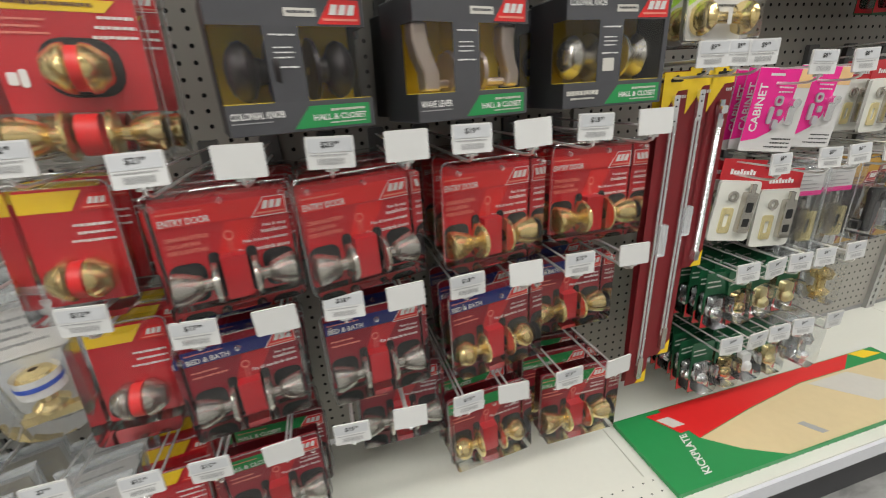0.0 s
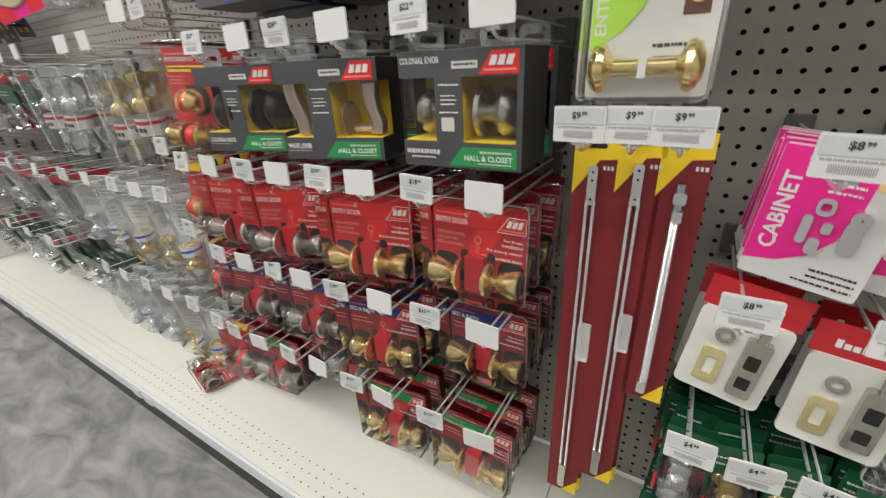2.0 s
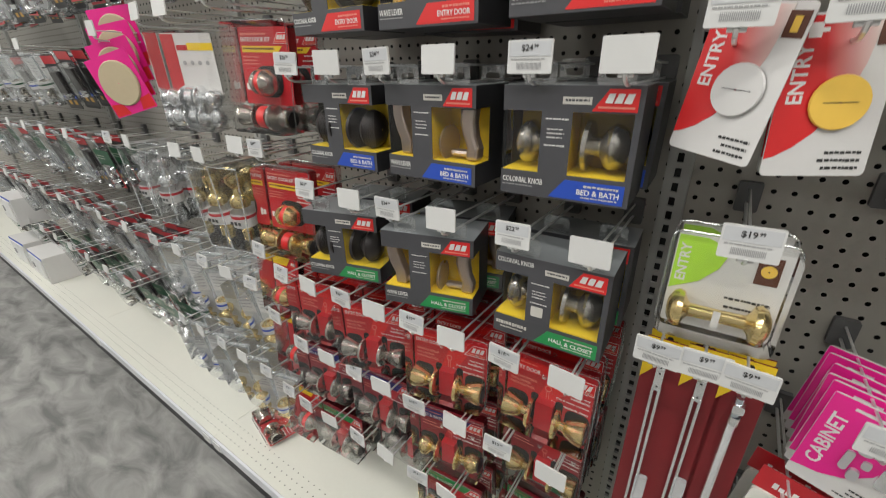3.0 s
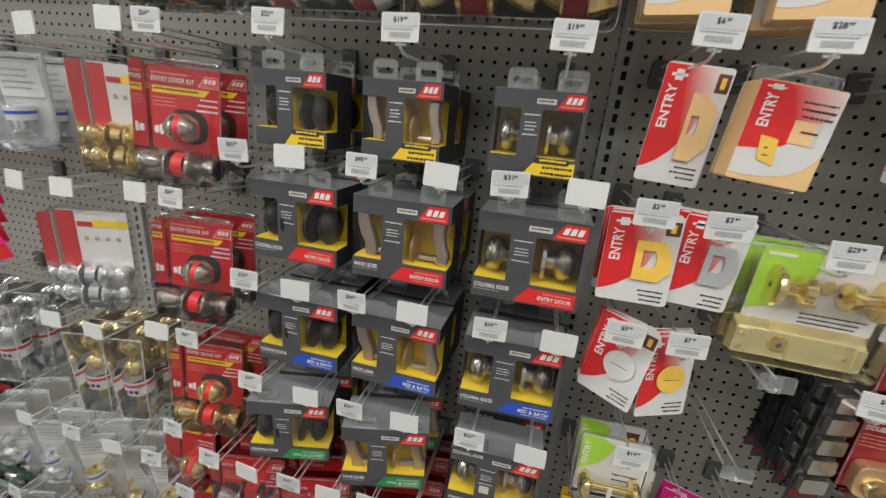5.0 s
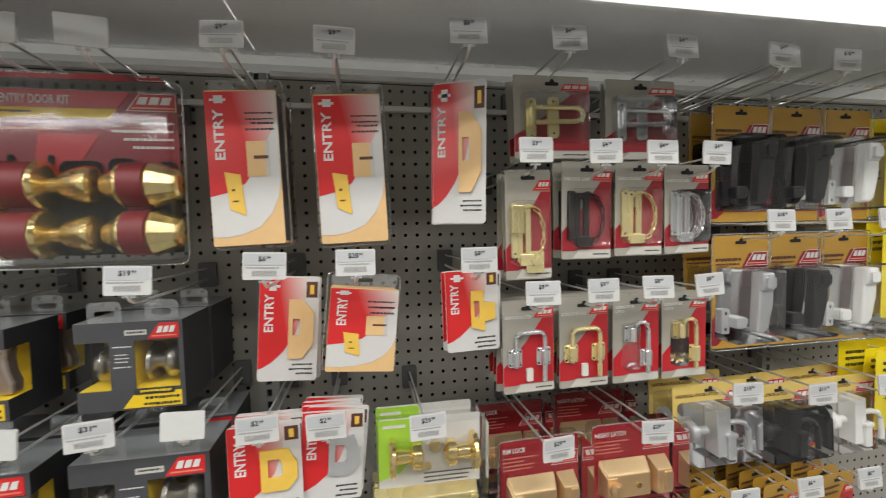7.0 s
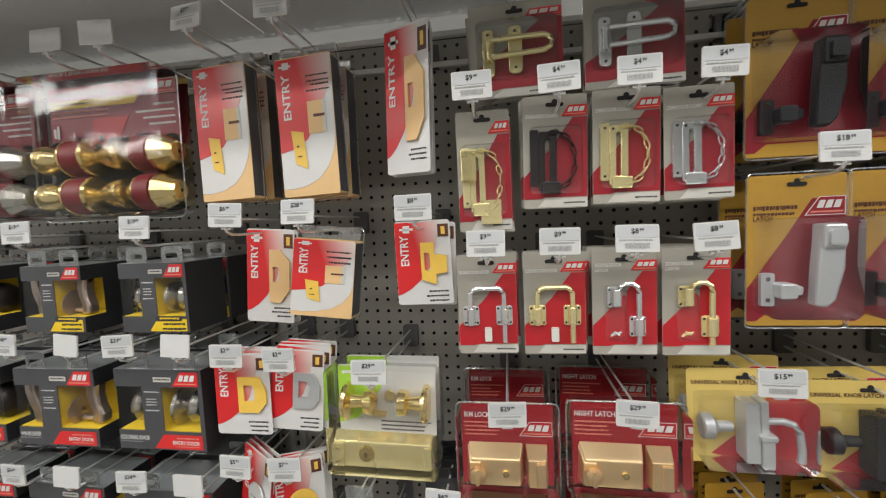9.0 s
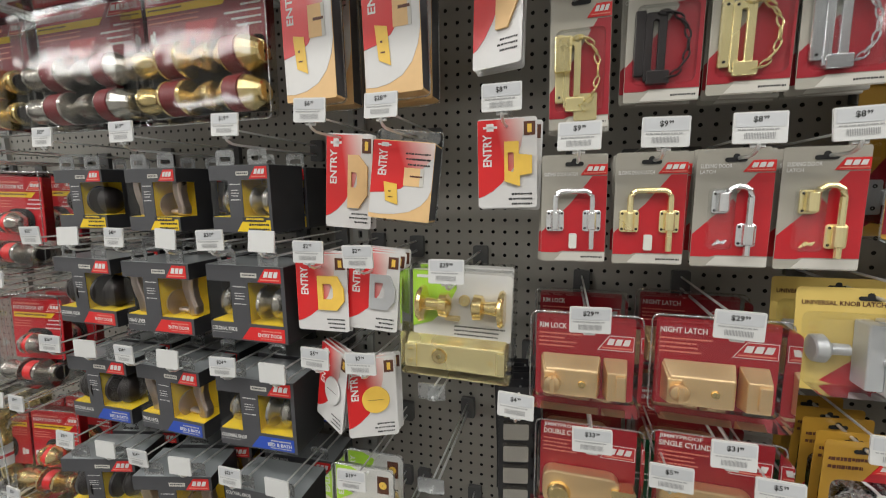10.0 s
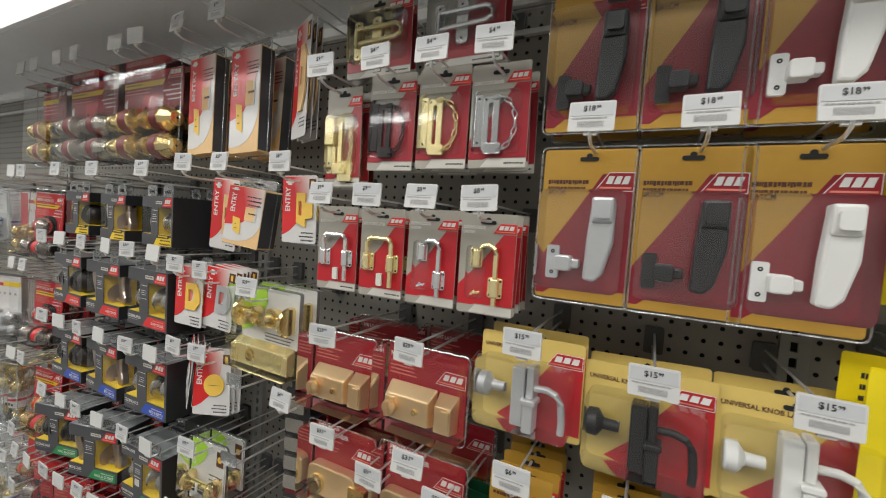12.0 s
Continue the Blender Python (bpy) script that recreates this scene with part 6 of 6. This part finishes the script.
# ---- kits further along ----
for z, fin, wf in ((1.545, "nickel", "brass"), (1.245, "nickel", "chrome"), (.940, "brass", None)):
    put(entry_kit(fin), -.252, .60, z, 1, .075, -2, 2.0, 10, .5)
    price_hook(-.318, z + .250, "")
    price_hook(-.236, z + .250, "$24")
    if wf:
        put(white_kit(wf), -.425 if wf == "brass" else -.49, .63 if wf == "brass" else .57, z - .005, 0, .05, 2, 1.5, 12 if wf == "brass" else 22)
        price_hook(-.64, z + .235, "")
        price_hook(-.51, z + .235, "")
for cx, fin in ((.357, "brass"), (.047, "nickel"), (-.21, "brass")):
    put(double_kit(fin, .290) if cx > -.2 else twin_knob_kit(fin), cx, .60, 1.853, 0, .09, -1, 0, 0)
    price_hook(cx - .04, 2.116, "")
    price_hook(cx + .06, 2.116, "")
for cx, z, fin in ((-.315, .755, "brass"), (-.305, .560, "nickel"), (-.32, .285, "nickel")):
    put(deadbolt_pack(fin), cx, .59, z, 2, .065, -3, 2, 5)
    price_hook(cx, z + .172, "$12")
put(cylinder_pack(BRASS, "brass"), -.50, .63, 0.895, 1, .07, 4, 2, 16)
put(cylinder_pack(BRASS, "brass"), -.63, .63, 0.88, 1, .07, 4, 3, 16)
put(cylinder_pack(CHROME, "chrome"), -.94, .63, 0.895, 1, .07, 4, 3, 16)
put(cylinder_pack(CHROME, "chrome"), -1.10, .63, 0.895, 1, .07, 4, 3, 16)
for cx in (-.50, -.63, -.94, -1.10):
    price_hook(cx, 1.15, "$9" if cx < -1 else "")
rng = random.Random(8)
PACKS = [clear_pack(BRASS, BLUE, .12, .20), clear_pack(CHROME, None, .12, .20), clear_pack(CHROME, BLUE, .125, .20), clear_pack(BRASS, None, .11, .20), clear_pack(NICKEL, DKGREEN, .11, .19)]
used = set()


def pack(k, x, y, z, deep):
    if k not in used:
        used.add(k)
        put(PACKS[k], x, y, z, deep, .06, 4, rng.uniform(-2, 3), rng.uniform(14, 24))
    else:
        c = copy_thing(PACKS[k], pose(x, y, z))
        put(c, x, y, z, deep, .06, 4, rng.uniform(-2, 3), rng.uniform(14, 24))


for z, xs, tagz in ((.275, [-.43, -.56, -.69, -.83, -.97], .50), (.60, [-.40, -.52, -.66, -.82, -.99], .85)):
    for n, cx in enumerate(xs):
        k = (3 if n % 2 else 0) if n < (2 if z < .5 else 3) else (4 if n > 8 else 1 + n % 2)
        pack(k, cx, .60, z + .003 + rng.uniform(-.01, .01), 2)
        price_hook(cx, z + .205, "" if n % 2 else "$7")
for k, (cx, zz, yy) in enumerate(((-.885, 1.265, .58), (-.925, 1.30, .60), (-.955, 1.345, .62), (-.985, 1.39, .64))):
    if k == 0:
        dc = disc_card()
        put(dc, cx, yy, zz, 0, .04, 6, -14, 26)
    else:
        put(copy_thing(dc, pose(cx, yy, zz)), cx, yy, zz, 0, .04, 6, -14 + 3 * k, 26)
price_hook(-.93, 1.46, "")
for n, (cx, zz) in enumerate(((-.86, 1.56), (-1.02, 1.58), (-.66, 1.56))):
    pack((1, 4, 2)[n % 3], cx, .62, zz + .006, 2)
    price_hook(cx, zz + .205, "")


def dark_pack(w=0.10, h=0.20):
    ob = thing("dark_hardware_pack", "black carded hardware pack with small orange squares", "door hardware", "dark hardware packs")
    part("card", Shape().rounded(-w / 2, w / 2, 0, h, .0004, .0016, .003), BLACK, ob, "black card")
    part("header", Shape().box(-w * .49, w * .49, -.0002, .0003, h * .84, h * .98), RED, ob)
    part("blue_stripe", Shape().box(-w * .49, w * .49, -.0004, .0002, h * .20, h * .25), BLUE, ob)
    part("label_square", Shape().box(-w * .3, -w * .1, -.0004, .0002, h * .08, h * .16), OCHRE, ob)
    part("label_square", Shape().box(w * .1, w * .3, -.0004, .0002, h * .08, h * .16), OCHRE, ob)
    part("hinge", Shape().rounded(-w * .3, w * .3, h * .3, h * .7, -.010, -.001, .004), BRONZE, ob, bevel=.002)
    part("blister", Shape().rounded(-w * .42, w * .42, h * .2, h * .8, -.018, -.0006, .010), BAG, ob, "clear blister")
    return ob


def plate_box(w=0.30, h=0.17, d=0.2):
    ob = thing("white_plate_box", "open white carton of cover plates standing on the deck", "carton", "white cartons")
    part("carton", Shape().box(-w / 2, w / 2, 0, d, 0, h), CARDWHITE, ob, "white carton", bevel=.003)
    for k in range(2):
        part("plate", Shape().rounded(-w * .4 + k * w * .42, -w * .02 + k * w * .42, h * .12, h * .9, -.006, -.001, .004), WHITEPLASTIC, ob)
    part("switch", Shape().rounded(-w * .25, -w * .17, h * .4, h * .6, -.010, -.006, .002), INKGREY, ob)
    part("printed_band", Shape().box(-w * .49, w * .49, -.0006, -.0002, h * .9, h * .99), BLUE, ob)
    return ob


DARKPACK, BLUECARD, GREENPACK = dark_pack(), green_card(CHROME, .09, .17), green_card(CHROME, .10, .16)
put(DARKPACK, -1.44, .64, 1.26, 2, .05, 15, 3, 6)
put(BLUECARD, -1.10, .625, .30, 3, .045, 13, 3, 6)
put(GREENPACK, -1.21, .625, .30, 3, .045, 13, 3, 6)
for z, stepx, first in ((.29, .125, -1.33), (.60, .125, -1.12), (.93, .14, -1.4), (1.25, .13, -1.58), (1.57, .16, -1.2)):
    n = 0
    cx = first
    while cx > (-3.7 if z < .8 else -4.5):
        row = (GREENPACK, DARKPACK, GREENPACK, PACKS[4], BLUECARD) if z < .4 else (DARKPACK, PACKS[2], DARKPACK, BLUECARD, PACKS[1], PACKS[4]) if z < .8 else (DARKPACK, PACKS[1], PACKS[4], GREENPACK, PACKS[2], DARKPACK)
        src = row[(n * 2 + int(z * 10)) % len(row)]
        put(copy_thing(src, pose(cx, .65, z)), cx, .625, z + .006 + rng.uniform(-.012, .012), 2 if cx > -2.6 else 1, .055, 12, rng.uniform(-3, 5), rng.uniform(0, 8))
        if n % 2:
            price_hook(cx, z + .2, "")
        cx -= stepx
        n += 1
bx = plate_box()
bx.matrix_world = pose(-2.75, .47, .2005)
copy_thing(bx, pose(-3.15, .47, .2005, 0, 0, 2))
copy_thing(bx, pose(-3.1, .50, .50, 0, 0, 0))

# ---- lock and latch section ----
for cx, p in ((.588, "$6"), (.742, "$28")):
    put(guard_box(), cx, .60, 1.874, 1, .06, -2, -2, -3)
    price_hook(cx + (.03 if p == "$6" else 0), 1.814, p)
    price_hook(cx - (.01 if p == "$6" else .02), 2.124, "$9")
lc = entry_card("long", .088, .230, "buff")
put(lc, .908, .60, 1.900, 2, .014, -1, 1, -26, .5)
price_hook(.916, 2.150, "$8")
for cx, fin in ((1.084, "brass"), (1.256, "nickel")):
    put(latch_card("flip", fin, .142, .142), cx, .62, 2.010, 1, .02, 0, -1, 1)
    price_hook(cx + (-.007 if cx < 1.2 else .022), 2.150, "$4")
price_hook(1.47, 2.148, "$4")
for cx, st, fin, z, h in ((1.029, "key", "brass", 1.803, .185), (1.135, "chain", "bronze", 1.834, .168), (1.2365, "chain", "brass", 1.837, .166), (1.336, "chain", "nickel", 1.838, .160)):
    put(latch_card(st, fin, .082 if st == "key" else .094, h, "" if st == "key" else "CHAIN DOOR GUARD"), cx, .60, z, 2, .022, 0, rng.uniform(-1, 1), rng.uniform(-2, 2))
for cx, p in ((1.019, "$9"), (1.138, "$4"), (1.24, "$4"), (1.341, "$4")):
    price_hook(cx, 1.978, p)
for cx, fin, short in ((1.027, "nickel", False), (1.130, "brass", False), (1.2325, "nickel", True), (1.3325, "brass", True)):
    s = short_latch(fin) if short else latch_card("slide", fin, title="SLIDING DOOR LATCH")
    put(s, cx, .60, 1.607, 4, .022, 0, rng.uniform(-.8, .8), rng.uniform(-2, 2))
    price_hook(cx + .003, 1.755, "$8" if short else "$9")
put(entry_card("latch", .090, .135), .9285, .595, 1.689, 2, .012, 0, -1, 2)
price_hook(.926, 1.812, "$8")
put(entry_card("long", .092, .172, "buff"), .624, .64, 1.649, 1, .012, 0, 4, 2)
put(guard_box(.108, .132, .05), .742, .60, 1.668, 0, .05, -3, 6, 4)
put(entry_card("strike", .104, .140), .602, .575, 1.468, 4, .012, -2, -1, 0)
put(entry_card("strike", .094, .140, "steel"), .692, .585, 1.474, 4, .014, -2, 4, 4)
price_hook(.600, 1.585, "$2")
price_hook(.695, 1.580, "$2")
put(entry_card("round", .094, .150, "white"), .597, .58, 1.283, 2, .012, -5, 6, -30, .5)
put(entry_card("round", .090, .148), .692, .580, 1.272, 2, .014, -4, -2, 22, .5)
price_hook(.600, 1.395, "$5")
price_hook(.690, 1.395, "$7")
put(mortise_pack(.180), .850, .595, 1.413, 1, .05, 0, 1, 0, .4)
price_hook(.842, 1.561, "$29", tip=.548)
price_hook(.817, 1.372, "", empty=True)
price_hook(.812, 1.203, "", empty=True)
for cx, st, tt, z, p in ((1.0505, "rim", "RIM LOCK", 1.376, "$29"), (1.2315, "rim", "NIGHT LATCH", 1.383, "$29"), (1.061, "jim", "DOUBLE CYLINDER", 1.192, "$33"), (1.240, "jim", "SINGLE CYLINDER", 1.200, "$31")):
    put(lock_clamshell(st, tt, .165 if cx < 1.1 else .176), cx, .597, z, 1, .15, -1, 0, rng.uniform(-2, 2), .5)
    price_hook(cx + .002, z + .140, p, drop=.018)
for k, cx in enumerate((.945, .958, .93)):
    bp = black_strip_pack(.05 if k else .055, .235)
    put(bp, cx, .60 + .03 * k, 1.155, 2, .03, 0, 0, 12)
price_hook(.95, 1.355, "$4")
for cx, col, z in ((1.411, "silver", 1.434), (1.575, "black", 1.418), (1.735, "white", 1.420)):
    put(knob_latch(col), cx, .615, z, 1, .06, -2, -1, -2)
    price_hook(cx + .004, z + .135, "$15", drop=.02)
for cx, col in ((1.4715, "silver"), (1.600, "black"), (1.720, "white")):
    put(push_latch(col), cx, .618, 1.647, 1, .06, 0, 0, 0)
    put(push_latch("black" if col == "silver" else col), cx - .004, .618, 1.893, 1, .06, 0, 0, 0)
    price_hook(cx + .008, 1.862, "$18")
    price_hook(cx + .01, 2.145, "$18")
for cx in (1.415, 1.56, 1.70):
    put(chain_card(), cx, .60, 1.222, 4, .03, 0, rng.uniform(-2, 2), 6)
    price_hook(cx, 1.362, "$6")
def sign_card(w, h):
    ob = thing("yellow_number_card", "bright yellow printed card hanging from a hook", "card", "yellow cards")
    part("card", Shape().rounded(-w / 2, w / 2, 0, h, 0, .0012, .003), SIGNYEL, ob)
    bars(ob, textlines(-w * .38, w * .2, h * .86, 3, .014, .008, 81, .3), -.0004, INK)
    words("2", ob, -w * .36, -w * .22, h * .38, h * .48, -.0006, INK)
    part("red_panel", Shape().poly([(w * .49, h * .5), (w * .49, h * .05), (-w * .1, h * .05)], -.0003, -.0001), RED, ob)
    return ob


for cx, z, h in ((1.865, 1.455, .165), (1.865, 1.69, .20), (2.02, 1.455, .165), (2.02, 1.69, .20), (1.865, 1.90, .2), (2.02, 1.90, .2)):
    put(sign_card(.165 if h < .18 else .15, h), cx, .60, z, 2, .03, 0, 0, 3)
    price_hook(cx, z + h - .012, "$2")

# ---- low right part ----
put(glass_knob_card(.132, .138), .650, .60, 1.048, 1, .05, -2, 0, 3)
price_hook(.660, 1.172, "$19", drop=.03)
for cx, z, ln, st in ((.607, .353, .656, "thin"), (.660, .419, .596, "thin"), (.707, .627, .389, "thick")):
    put(rod_card(ln, st), cx, .62, z, 1, .015, 0, 0, 0)
    price_hook(cx - .007, .998, "$9", tip=.555)
for cx, n in ((.838, 5), (.940, 3)):
    pc = pink_card()
    put(pc, cx - .008, .612, .855, n, .022, 0, 5, -14)
    price_hook(cx - .01, .978, "$8")
for cx, z in ((.790, .655), (.912, .624)):
    put(blister_latch(.102, .168), cx, .622, z + .018, 1, .04, -2, 7 if cx < .85 else 3, -6)
    price_hook(cx, .812, "$8")
for cx in (1.002, 1.096):
    put(header_pack(), cx, .625, .605, 2, .04, -2, 2, -4)
    price_hook(cx - .01, .812, "$6")
for cx, col in ((1.20, "black"), (1.33, "silver"), (1.46, "brass")):
    put(push_latch(col, .10, .20), cx, .64, .60, 1, .05, -2, 2, 4)
    price_hook(cx, .815, "$6")
    put(blister_latch(.09, .15), cx, .66, .86, 1, .05)
    price_hook(cx, 1.02, "$5")
    put(green_card(BRASS, .11, .17), cx - .03, .64, 1.10, 2, .03)
    price_hook(cx - .03, 1.28, "$5")
for z, zz in ((.475, .60), (.30, .43)):
    for n, cx in enumerate((.775, .842, .910, .980)):
        m = (CHROME, BRASS, WHITEPLASTIC, PALEBRASS)[n] if z < .4 else (CHROME, BRASS, PALEBRASS, PALEBRASS)[n]
        put(green_card(m), cx, .60, z, 6, .024, -4, rng.uniform(-5, 5), rng.uniform(-4, 10), 1.6)
        price_hook(cx, zz, "$4")
    price_hook(1.07, zz, "$4")
    put(clear_pack(BRASS if z > .4 else CHROME, None, .08, .12), 1.07, .61, z + .01, 2, .04, -3, 2, 4)
kp = kick_plate()
kp.matrix_world = pose(.592, .448, .2005, 0, 0, 0)
# a knob set that fell onto the deck
fallen = knob_clamshell("entry", "nickel", TULIP, .165, .152)
fallen.matrix_world = pose(-.515, .515, .2265, -90, 0, -14)

# loose clips on the price rail
for cx in (-1.72, -.70, -.63, .30, 1.2):
    whole("rail_clip", Shape().rounded(cx - .022, cx + .022, .157, .190, .4125, .4155, .003), TAG, "small white plastic label clip on the price rail", "label", "rail clips")
